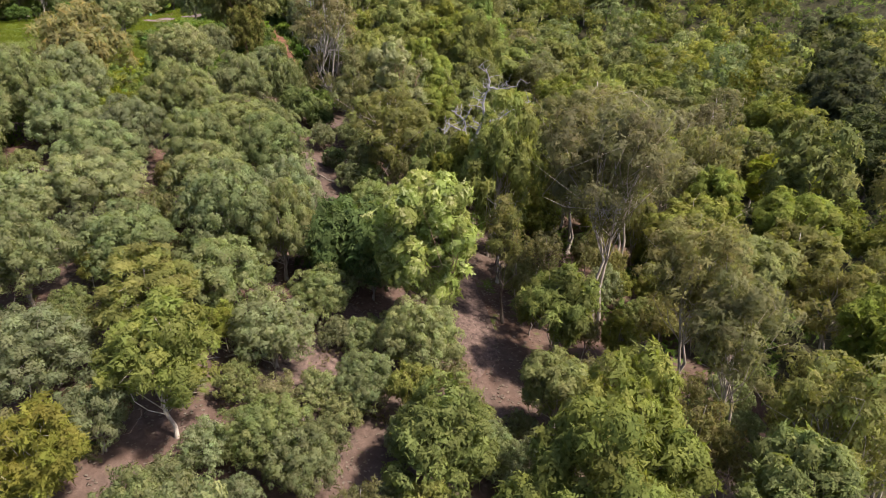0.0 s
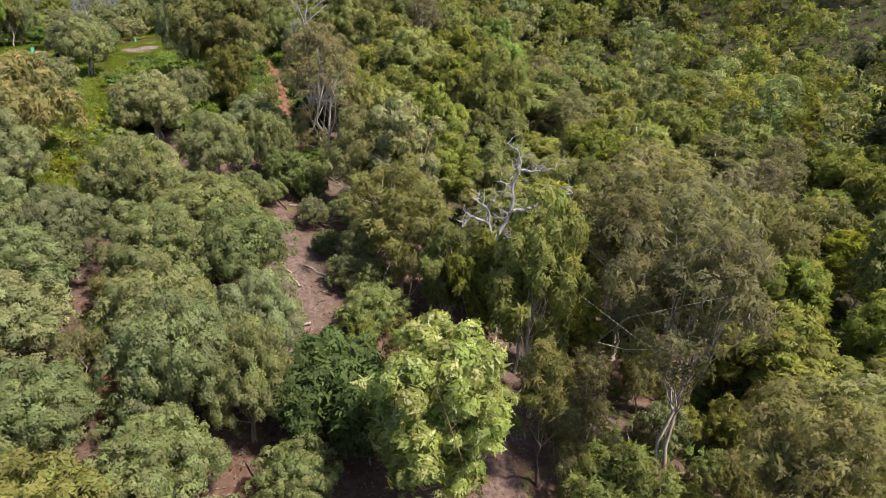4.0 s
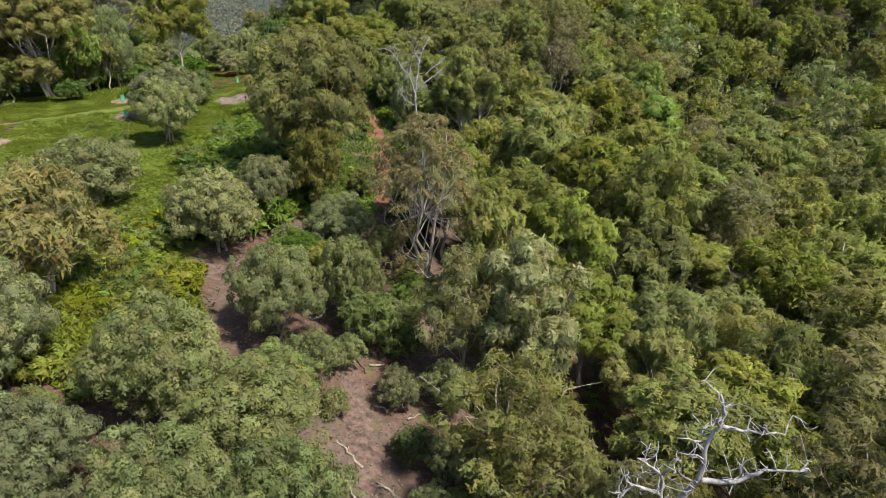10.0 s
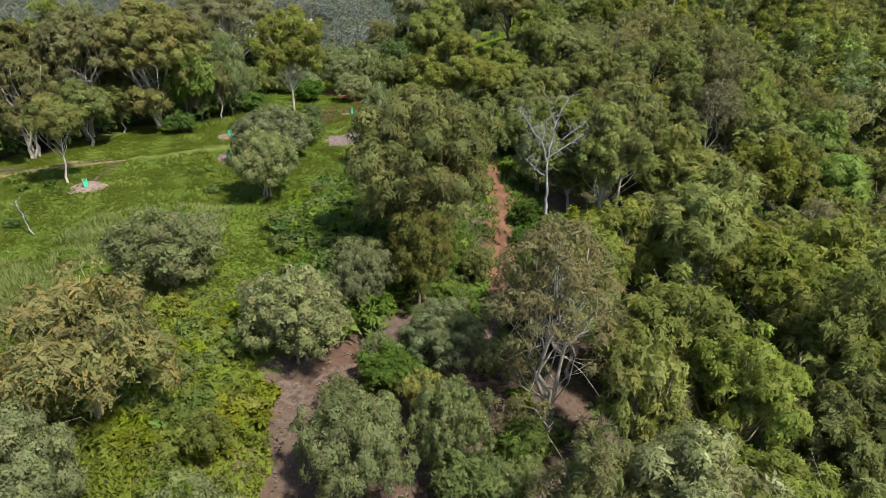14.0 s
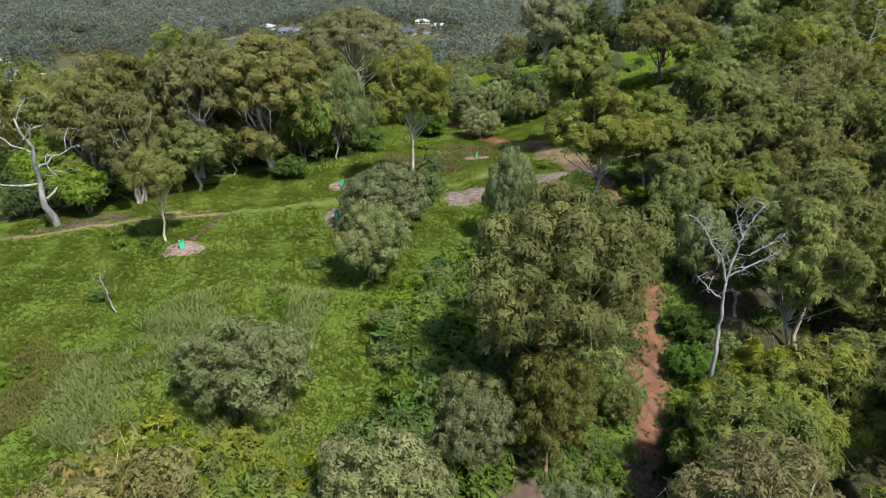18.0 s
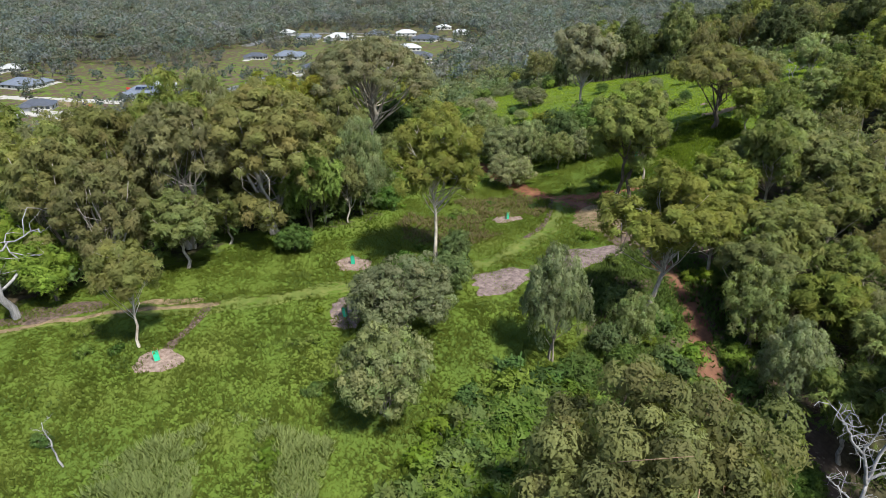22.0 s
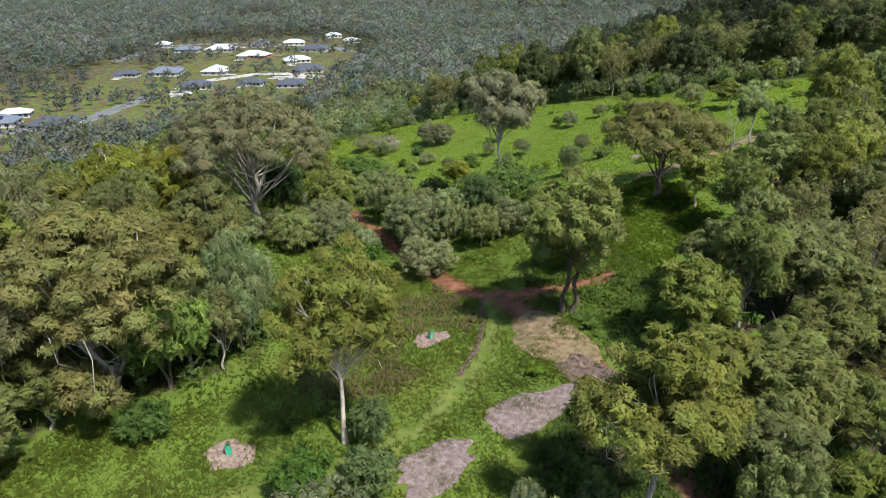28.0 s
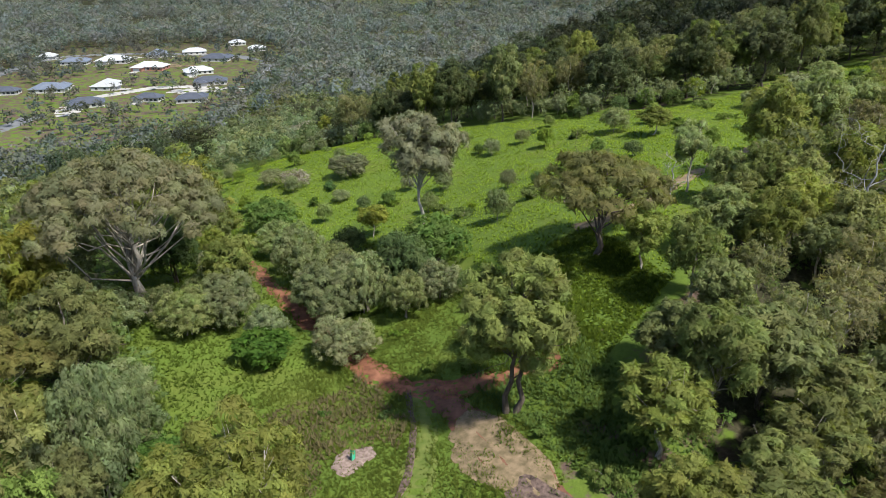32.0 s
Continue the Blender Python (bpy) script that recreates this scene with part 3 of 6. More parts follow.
def umbrella_clumps(rng, H, W, k=22, r=0.13):
    """A wide flat-topped crown."""
    out = []
    for i in range(k):
        q, a = math.sqrt((i + 0.5) / k), i * 2.399963 + rng.uniform(-0.3, 0.3)
        rr = W * r * rng.uniform(0.75, 1.2)
        out.append(np.r_[q * math.cos(a) * (W / 2 - rr * 0.7), q * math.sin(a) * (W / 2 - rr * 0.7), H * (0.93 - 0.26 * q * q) - rr * 0.4 + rng.normal(0, 0.25), rr, rr, rr * 0.6])
    return np.array(out)


def vase_clumps(rng, H, W, k=30, r=0.13):
    """A broad domed canopy held on a fan of bare limbs, with a few low side clumps."""
    out = []
    for i in range(k):
        q, a = math.sqrt((i + 0.5) / k), i * 2.399963 + rng.uniform(-0.35, 0.35)
        rr = W * r * rng.uniform(0.75, 1.2)
        out.append(np.r_[q * math.cos(a) * (W / 2 - rr * 0.7), q * math.sin(a) * (W / 2 - rr * 0.7), H * (0.97 - 0.36 * q ** 2.2) - rr * 0.6 + rng.normal(0, 0.3), rr, rr, rr * 0.8])
    for i in range(9):
        a, q = rng.uniform(0, 6.283), rng.uniform(0.5, 0.9)
        rr = W * r * rng.uniform(0.6, 0.95)
        out.append(np.r_[q * math.cos(a) * W / 2, q * math.sin(a) * W / 2, H * rng.uniform(0.22, 0.52), rr, rr, rr])
    return np.array(out)


def timber(rng, H, clumps, r0, fork, stems=1, bare=0.0, twigs=2, limbs=None, fan=0.0):
    """Trunk, or several stems, and a limb to each clump; limbs, if a list is given, gathers each limb as wood of its own."""
    w = Wood()
    top = clumps[:, :3].mean(0)
    for s in range(stems):
        lean = rng.normal(0, 0.028 * H, 2) * (1.0 if stems == 1 else 1.6)
        base = np.array([0, 0, -0.4]) + (0 if stems == 1 else 1) * np.r_[rng.normal(0, 0.25, 2), 0]
        lean += fan * np.array([math.cos(2.4 * s), math.sin(2.4 * s)])
        tip = np.array([top[0] + lean[0], top[1] + lean[1], H * 0.86])
        z = np.linspace(0, 1, 8)[:, None]
        pts = base + (tip - base) * z + np.c_[rng.normal(0, 0.018 * H, (8, 2)), np.zeros(8)] * (z > 0.05) * (z < 1)
        rad = r0 * (1.0 - 0.86 * z[:, 0] ** 0.9)
        rad[0] *= 1.3
        w.tube(pts, rad, 7)
        for i, c in enumerate(clumps):
            if i % stems != s:
                continue
            f = np.clip(min(c[2] / H - 0.14, rng.uniform(fork, 0.8)), 0.12, 0.85)
            j = f * 7
            a = pts[int(j)] + (pts[min(7, int(j) + 1)] - pts[int(j)]) * (j % 1)
            lw = w
            if limbs is not None:
                lw = Wood()
                limbs.append(lw)
            mid = lw.bend(rng, a, c[:3], r0 * 0.34 * (1 - 0.5 * f), r0 * 0.08, 0.10, 4, 4)
            for _ in range(twigs):
                e = c[:3] + rng.normal(0, 0.55, 3) * c[3:]
                lw.bend(rng, mid[2], e, r0 * 0.12, r0 * 0.04, 0.1, 3, 3)
    if bare:
        for _ in range(int(bare)):
            lw = w
            if limbs is not None:
                lw = Wood()
                limbs.append(lw)
            c = clumps[rng.integers(len(clumps))]
            lw.bend(rng, top - (0, 0, 0.2 * H), c[:3] + rng.normal(0, 1, 3) * c[3:] * 1.1, r0 * 0.16, r0 * 0.03, 0.2, 5, 4)
    return w


# kind: crown form, height, width, leaves, leaf length, leaf breadth, bark, trunk radius, fork, stems, bare twigs, label, category
KINDS = {
    "wattle": ("dome", 7.5, 7.5, 32000, 0.155, 0.66, BARK_GREY, 0.13, 0.2, 3, 6, "rounded grey-green wattle with fine dense foliage", "tree"),
    "gum": ("open", 13, 9, 15000, 0.34, 0.52, BARK_MIXED, 0.25, 0.3, 1, 8, "olive-green gum tree with loose clumped foliage", "tree"),
    "gumdark": ("open", 14, 10, 14000, 0.38, 0.52, BARK_DARK, 0.24, 0.3, 1, 3, "dark green gum tree with dense foliage", "tree"),
    "brown": ("open", 13, 10, 9000, 0.32, 0.46, BARK_MIXED, 0.2, 0.25, 2, 22, "brownish thin-leaved gum tree with bare twigs showing", "tree"),
    "tallbrown": ("tall", 20, 10.5, 11000, 0.32, 0.46, BARK_MIXED, 0.2, 0.4, 2, 22, "tall brownish thin-leaved gum tree with bare twigs", "tree"),
    "tallgum": ("tall", 17.5, 9, 14000, 0.34, 0.52, BARK_MIXED, 0.25, 0.4, 1, 8, "tall olive-green gum tree with loose clumped foliage", "tree"),
    "young": ("open", 11, 7, 12000, 0.30, 0.5, BARK_PALE, 0.15, 0.25, 1, 5, "yellow-green young gum tree with drooping foliage", "tree"),
    "vivid": ("dome", 8, 6, 9000, 0.30, 0.56, BARK_DARK, 0.14, 0.2, 2, 0, "bright green leafy tree", "tree"),
    "vivid_dark": ("dome", 5, 5, 4600, 0.36, 0.55, BARK_DARK, 0.10, 0.15, 2, 0, "deep green broad-leaved bush", "bush"),
    "bush": ("dome", 5.5, 6.5, 24000, 0.145, 0.66, BARK_GREY, 0.12, 0.15, 4, 4, "rounded grey-green bush standing in grass", "bush"),
    "dark_bush": ("dome", 6, 6, 4600, 0.36, 0.46, BARK_DARK, 0.12, 0.15, 3, 0, "dark green rounded bush", "bush"),
    "greybush": ("dome", 5, 6, 3600, 0.36, 0.36, BARK_GREY, 0.10, 0.15, 4, 8, "pale grey half-dead bush", "bush"),
    "orange": ("dome", 9, 8.5, 8000, 0.42, 0.4, BARK_PALE, 0.16, 0.2, 2, 12, "tree with orange-tipped crown and pale stems", "tree"),
    "shade": ("open", 14, 10, 16000, 0.36, 0.52, BARK_DARK, 0.24, 0.3, 1, 3, "gum tree with hillside shade put into its leaf colour", "tree"),
    "vase": ("vase", 17, 13, 30000, 0.32, 0.52, BARK_LIMB, 0.24, 0.25, 5, 3, "broad olive gum tree with a fan of pale bare limbs", "tree"),
    "pale": ("vase", 17, 9.5, 9500, 0.28, 0.46, BARK_LIMB, 0.22, 0.2, 3, 34, "thin greyish-brown gum tree with pale branching limbs", "tree"),
    "gold": ("open", 15, 12, 22000, 0.32, 0.5, BARK_DARK, 0.24, 0.3, 2, 4, "dense golden-olive gum tree in the forest", "tree"),
    "dome": ("dome", 16, 13, 40000, 0.30, 0.52, BARK_TAN, 0.38, 0.25, 1, 10, "large round-crowned gum tree with dense olive foliage", "tree"),
}
PROTOS = {}
COARSE = {}


def coarse(kind):
    """The same leaves with broader leaflets, for trees that stay far from the path."""
    if kind not in COARSE:
        m = LEAVES[kind].copy()
        m.name = LEAVES[kind].name + "_broad"
        for n in m.node_tree.nodes:
            if n.type == "TEX_NOISE" and n.inputs["Scale"].default_value > 5.0:
                n.inputs["Scale"].default_value = 5.5
        COARSE[kind] = m
    return COARSE[kind]


def prototype(kind, far, i):
    form, H, W, n, size, wide, bk, r0, fork, stems, bare, label, cat = KINDS[kind]
    rng = np.random.default_rng(len(kind) * 101 + ord(kind[0]) * 7 + ord(kind[-1]) + i * 13 + far * 977)
    if form == "dome":
        cl = dome_clumps(rng, H, W, 34 if W > 10 else 26, 0.22 if kind in ("dome", "orange") else 0.12, 0.17 if W > 10 else 0.21, lobes=0.3)
    elif form == "tall":
        cl = open_clumps(rng, H, W, 32, 0.46, 0.15)
    elif form == "vase":
        cl = vase_clumps(rng, H, W)
    else:
        cl = open_clumps(rng, H, W, 30, 0.30, 0.15)
    if far == 2:
        n, size, bare = int(n * 0.55), size * 1.3, bare // 2
    elif far:
        n, size, bare = int(n * 0.34), size * 1.45, 0
    wood = timber(rng, H, cl[:-1] if far != 1 else cl[:7], r0, fork, 1 if far == 1 and form != "vase" else stems, bare, 0 if far else 1, fan=0.26 * W if form == "vase" else 0.0)
    return H, W, wood.mesh("trunk", bk), leaf_mesh("crown", rng, cl, n, size, wide, coarse(kind) if far == 1 else LEAVES[kind], fill=0.55, m=15 if kind in ("wattle", "bush") else 9, k=0.34 if kind in ("wattle", "bush") else 0.44)


def plant(kind, x, y, H, W, turn=0.0, variant=0, far=0, group="", label="", sink=0.1):
    key = (kind, far, variant)
    m = pose(x, y, float(land(x, y)) - sink, 0, 0, turn)
    if key not in PROTOS:
        h0, w0, trunk, crown = prototype(kind, far, variant)
        s = Vector((W / w0, W / w0, H / h0))
        ob = thing(kind_name(kind), m @ Matrix.Diagonal((*s, 1)), label or KINDS[kind][11], KINDS[kind][12], group)
        part("trunk", trunk, ob)
        part("crown", crown, ob)
        PROTOS[key] = (ob, h0, w0)
        return ob
    ob, h0, w0 = PROTOS[key]
    s0 = ob.scale
    c = copy_thing(ob, m @ Matrix.Diagonal((W / w0 / s0[0], W / w0 / s0[1], H / h0 / s0[2], 1)))
    return tagged(c, label or KINDS[kind][11], KINDS[kind][12], group)


def kind_name(kind):
    return {"wattle": "wattle_tree", "gum": "gum_tree", "gumdark": "dark_gum_tree", "brown": "thin_leaved_gum_tree", "young": "young_gum_tree", "vivid": "leafy_tree", "vivid_dark": "leafy_bush",
            "bush": "round_bush", "dark_bush": "round_bush", "greybush": "dry_bush", "orange": "amber_topped_tree", "dome": "dome_gum_tree", "shade": "hillside_gum_tree", "vase": "spreading_gum_tree", "pale": "pale_limbed_gum_tree", "tallbrown": "thin_leaved_gum_tree", "tallgum": "tall_gum_tree", "gold": "golden_gum_tree"}[kind]


TAKEN = []
STRETCH = [(0, 15), (-4, 38), (-13, 62), (-30, 86), (-46, 118)]
spin = random.Random(5)


OPEN_FLAT = [(-34, 67), (-29, 71), (-27.5, 77), (-29, 82), (-35, 85), (-36, 92), (-42, 92), (-46, 88), (-44, 80), (-40, 72)]


def grow(kind, group, rows):
    """rows: x, y, height, width of single trees; the track and the shrubby flat stay open."""
    for x, y, H, W in rows:
        if H > 2.2 and kind != "tallgum" and ((96 < y < 146 and along(x, y, FOREST_TRACK) < 1.0 + 0.42 * W) or (-38 < x < -30 and 114 < y < 132) or (H < 9 and kind in ("wattle", "bush") and group != "spur and gully trees" and inside(x, y, OPEN_FLAT))):
            continue
        off = float(along(x, y, STRETCH))
        level = 1 if off > (52 if x > -50 else 70) or W < 0.55 * KINDS[kind][2] else 2 if off > 30 or W < 0.8 * KINDS[kind][2] else 0
        if W > 1.2 * KINDS[kind][2]:
            level = {1: 2, 2: 0, 0: 0}[level]
        plant(kind, x, y, H, W, spin.uniform(0, 360), spin.randrange(3 if kind in ("gum", "wattle") else 2), level, group)
        TAKEN.append((x, y, W))


# ---- single trees that stand out ----
def special(name, label, category, x, y, H, W, form, leaves, bk, r0, n, size, wide, seed, fork=0.35, stems=1, bare=6, clumps=22, low=0.4, r=0.17, squash=1.0, hollow=0.25, twigs=2):
    rng = np.random.default_rng(seed)
    if form == "open":
        cl = open_clumps(rng, H, W, clumps, low, r, squash, hollow)
    elif form == "dome":
        cl = dome_clumps(rng, H, W, clumps, low, r, squash)
    else:
        cl = umbrella_clumps(rng, H, W, clumps, r)
    ob = thing(name, pose(x, y, float(land(x, y)) - 0.1, 0, 0, seed * 37 % 360), label, category)
    limbs = []
    part("trunk", timber(rng, H, cl, r0, fork, stems, bare, twigs, limbs).mesh("trunk", bk), ob)
    for lw in limbs:
        part("limb", lw.mesh("limb", bk), ob)
    part("crown", leaf_mesh("crown", rng, cl, n, size, wide, LEAVES[leaves], fill=0.5), ob)
    TAKEN.append((x, y, W))
    return ob


special("flowering_tree", "bright yellow-green tree with cream flower heads", "tree", -1.2, 48.2, 15.8, 9.4, "open", "flower", BARK_TAN, 0.24, 20000, 0.36, 0.6, 11, clumps=34, low=0.22, r=0.16)
special("flowering_tree", "pale flowering tree among the gums", "tree", -5.6, 83.0, 16.0, 9.0, "open", "cream", BARK_TAN, 0.24, 17000, 0.36, 0.5, 12, clumps=30, low=0.22)
special("white_trunk_gum", "slender gum tree with a tall white trunk", "tree", -62.2, 133.3, 17.3, 11.0, "open", "young", BARK_PALE, 0.25, 19000, 0.34, 0.5, 13, fork=0.55, low=0.40, clumps=40, r=0.125, hollow=0.1, bare=0)
special("twin_trunk_gum", "huge pale-limbed gum tree with twin trunks", "tree", -103.0, 172.0, 22.4, 24.5, "umbrella", "palegum", BARK_MIXED, 0.56, 34000, 0.42, 0.45, 14, fork=0.25, stems=2, clumps=62, r=0.095, bare=0, twigs=0)
special("lone_gum", "lone tall gum tree with a bare pale trunk", "tree", -72.6, 197.2, 21.5, 12.5, "open", "palegum", BARK_PALE, 0.36, 11000, 0.5, 0.5, 15, fork=0.5, low=0.47, clumps=26, r=0.15, bare=10)
special("spreading_tree", "wide flat-crowned brownish tree with dark forked trunk", "tree", -46.5, 185.4, 12.8, 16.5, "umbrella", "brown", BARK_DARK, 0.42, 11000, 0.46, 0.5, 16, fork=0.22, clumps=26, r=0.12, bare=16)
special("slope_tree", "small upright grey-green tree with a bent pale trunk", "tree", -36.5, 201.5, 10.0, 5.0, "open", "wattle", BARK_PALE, 0.16, 5000, 0.36, 0.5, 17, fork=0.4, low=0.34, clumps=14, r=0.22)
special("fork_gum", "tall gum tree with a dark double trunk beside the track", "tree", -51.0, 160.0, 16.6, 11.0, "open", "gum", BARK_DARK, 0.30, 17000, 0.4, 0.5, 18, fork=0.35, stems=2, low=0.3, clumps=26, r=0.15)
special("field_gum", "small leaning gum tree with a pale stem in grass", "tree", -74.5, 105.5, 10.0, 6.2, "open", "young", BARK_PALE, 0.15, 8000, 0.3, 0.5, 19, fork=0.35, low=0.42, clumps=16, r=0.19)
special("tall_dark_tree", "thin dark-trunked tree standing on bare earth", "tree", 5.5, 53.2, 13.0, 4.0, "open", "brown", BARK_DARK, 0.16, 2600, 0.34, 0.34, 20, fork=0.4, low=0.5, clumps=12, r=0.24, bare=10)
special("vine_tree", "small tree smothered in bright green vine", "tree", 30.4, 68.2, 9.0, 5.0, "dome", "vivid", BARK_DARK, 0.16, 6500, 0.30, 0.6, 21, fork=0.2, bare=0, low=0.1, r=0.3, clumps=14)
special("vine_tree", "tree draped in bright green vine", "tree", 10.6, 156.5, 11.0, 8.5, "dome", "vivid", BARK_DARK, 0.2, 4500, 0.55, 0.6, 22, fork=0.2, bare=0, low=0.1, r=0.28, clumps=14)


def dead_tree(name, label, x, y, H, W, r0, seed, limbs=7, turn=0, fork=0.35, lean=(0, 0)):
    """A leafless bleached tree: limbs that fork twice into crooked twigs."""
    rng = np.random.default_rng(seed)
    w = Wood()
    z = np.linspace(0, 1, 9)[:, None]
    tip = np.array([lean[0], lean[1], H * 0.82])
    pts = np.array([0, 0, -0.3]) + (tip + (0, 0, 0.3)) * z + np.c_[rng.normal(0, 0.02 * H, (9, 2)), np.zeros(9)] * (z > 0.1)
    w.tube(pts, r0 * (1 - 0.8 * z[:, 0]), 8)
    ob = thing(name, pose(x, y, float(land(x, y)) - 0.1, 0, 0, turn), label, "dead tree")
    part("trunk", w.mesh("trunk", DEADWOOD), ob)
    for i in range(limbs):
        w = Wood()
        f = fork + (0.97 - fork) * i / (limbs - 1)
        j = f * 8
        a = pts[int(j)] + (pts[min(8, int(j) + 1)] - pts[int(j)]) * (j % 1)
        az = i * 2.4 + rng.uniform(-0.4, 0.4)
        reach = W / 2 * rng.uniform(0.7, 1.1) * (1.0 - 0.45 * max(0.0, f - 0.6) / 0.4)
        e = a + np.array([math.cos(az) * reach, math.sin(az) * reach, reach * rng.uniform(0.35, 1.0)])
        limb = w.bend(rng, a, e, r0 * 0.5 * (1.15 - f), r0 * 0.10, 0.16, 8, 6)
        for k in (3, 5, 6, 7):
            q = limb[k] + np.array([rng.normal(0, 0.5), rng.normal(0, 0.5), rng.uniform(0.1, 0.7)]) * reach * 0.55
            tw = w.bend(rng, limb[k], q, r0 * 0.13, r0 * 0.045, 0.2, 5, 5)
            for k2 in (2, 4):
                w.bend(rng, tw[k2], tw[k2] + rng.normal(0.1, 0.5, 3) * reach * 0.28, r0 * 0.05, r0 * 0.02, 0.2, 4, 4)
        part("limb", w.mesh("limb", DEADWOOD), ob)
    TAKEN.append((x, y, W * 0.6))
    return ob


def dead_crown(label, x, y, turn, r0, limbs, seed, sink=0.0):
    """A bleached dead tree; limbs: start radius and points (across, up), swung out of one plane as they leave the trunk."""
    rng = np.random.default_rng(seed)
    ob = thing("dead_tree", pose(x, y, float(land(x, y)) - 0.1 - sink, 0, 0, turn), label, "dead tree")
    for n, (r, path) in enumerate(limbs):
        swing = 0 if n == 0 else rng.uniform(-0.35, 0.35)
        a0 = path[0][0]
        pts = np.array([(a, swing * abs(a - a0) + 0.12 * rng.normal() * (k > 0) * (n > 0), z) for k, (a, z) in enumerate(path)])
        s = np.linspace(0, 1, 4 * len(pts) - 3)
        u = np.linspace(0, 1, len(pts))
        line = np.stack([np.interp(s, u, pts[:, q]) for q in range(3)], -1)
        line[1:-1] = (line[:-2] + 2 * line[1:-1] + line[2:]) / 4
        line[1:] += rng.normal(0, 0.05, line[1:].shape)
        w = Wood()
        w.tube(line, r0 * r * np.linspace(1, 0.42 if n == 0 else 0.25, len(line)), 8)
        if n:
            for k in range(2, len(line)):
                q = line[k] + np.array([rng.normal(0, 0.6), rng.normal(0, 0.6), rng.uniform(-0.1, 0.8)])
                tw = w.bend(rng, line[k], q, r0 * r * 0.3, r0 * 0.06, 0.2, 5, 5)
                w.bend(rng, tw[3], tw[3] + rng.normal(0.1, 0.4, 3), r0 * 0.09, r0 * 0.03, 0.2, 4, 3)
                w.bend(rng, tw[2], tw[2] + rng.normal(0.0, 0.45, 3), r0 * 0.08, r0 * 0.03, 0.2, 4, 3)
        part("limb" if n else "trunk", w.mesh("limb" if n else "trunk", DEADWOOD), ob)
    TAKEN.append((x, y, 7))


dead_crown("bleached dead tree with thick crooked bare limbs", 4.1, 68.3, 6.5, 0.36, [
    (1.0, [(-2.9, -0.5), (-2.5, 1.3), (-2.1, 6.6), (-1.7, 10.2), (-1.3, 12.3)]), (0.55, [(-1.3, 12.3), (-0.4, 13.9), (0.2, 15.1), (0.1, 17.2), (0.8, 18.5), (0.4, 20.1)]),
    (0.3, [(0.6, 18.4), (1.8, 18.2), (3.4, 18.6)]), (0.45, [(0.2, 14.9), (1.7, 15.2), (2.9, 16.1), (4.9, 16.5)]), (0.45, [(-1.4, 12.0), (-1.8, 13.9), (-3.1, 14.7), (-4.2, 14.0)]),
    (0.32, [(-1.8, 13.7), (-1.9, 15.2), (-3.3, 16.2)]), (0.3, [(-1.1, 12.3), (-0.1, 12.6), (0.6, 12.0)]), (0.25, [(-1.5, 11.6), (-2.4, 12.6)]), (0.22, [(-1.9, 15.2), (-1.3, 16.4)])], 31, 1.2)
dead_crown("tall bleached dead tree with fine forked twigs", -21.3, 114.0, 32, 0.21, [
    (1.0, [(0.3, -0.5), (0.1, 4), (0.0, 7.2), (-0.1, 9.6), (-0.2, 11.5)]), (0.5, [(-0.2, 11.5), (0.1, 13.3), (0.4, 15.0), (0.7, 16.3), (1.5, 17.4)]),
    (0.5, [(-0.2, 11.5), (-0.9, 13.5), (-1.9, 14.6), (-2.7, 15.9), (-3.3, 16.5)]), (0.4, [(-0.3, 11.7), (1.0, 12.8), (2.1, 13.5), (2.9, 14.2)]), (0.35, [(-0.2, 10.1), (-1.3, 10.8), (-2.3, 12.0)]),
    (0.3, [(0.4, 15.0), (-0.2, 16.5), (-0.5, 17.6)]), (0.3, [(1.2, 13.7), (2.1, 14.6), (3.0, 14.7)]), (0.3, [(-0.9, 13.5), (-0.7, 14.6), (-0.5, 15.7)])], 32)
dead_tree("dead_tree", "leaning dead tree with peeling pale limbs at the grove", -89.5, 102.4, 16.0, 11.0, 0.42, 33, 6, 140, 0.3, (-3.0, 0.5))
dead_tree("dead_sapling", "thin dead sapling leaning in the grass", -66.2, 94.0, 4.2, 1.8, 0.09, 34, 4, 10, 0.5, (-1.0, 0.2))
dead_tree("dead_tree", "bare grey tree on the grassy slope", -38.5, 199.0, 6.5, 4.5, 0.16, 35, 6, 200, 0.3)
dead_tree("dead_tree", "bare pale tree rising from the dark forest", -17.0, 196.0, 15.0, 9.0, 0.24, 36, 7, 90, 0.45)

# ---- single trees, zone by zone ----
# forest trees that stand out of the canopy, and the front of the grove
grow("gum", "forest trees", [(8.1, 39.1, 8.0, 5.5), (11.0, 30.9, 14.7, 7), (19.6, 109.1, 12.8, 10), (11.6, 113.1, 7.8, 9), (22.7, 156.6, 13.2, 12), (16.5, 133.5, 14.1, 11), (34.8, 179.4, 6, 12), (0.2, 158.1, 12.3, 10), (-7.8, 100.6, 13.7, 10.5), (-9.6, 91.7, 13.5, 6.5), (-27.6, 114.6, 15.0, 6), (-30.6, 147.4, 10.1, 8.6), (-24.9, 150.2, 7.5, 6.2), (-27.7, 157.0, 9.3, 7.9), (-38.1, 165.9, 8.2, 7.0), (-41.3, 181.7, 7.5, 5.5), (-32.6, 198.7, 7.5, 5.5), (-19.8, 216.8, 7.5, 5.5)])
grow("tallgum", "forest trees", [(-1.0, 110.1, 15.9, 9), (-7.3, 111.2, 17.0, 9), (3.8, 116.7, 17.4, 9), (-16.1, 129.0, 18.1, 9), (-16.7, 122.4, 17.6, 8), (-39.0, 134.6, 16.1, 10.5)])
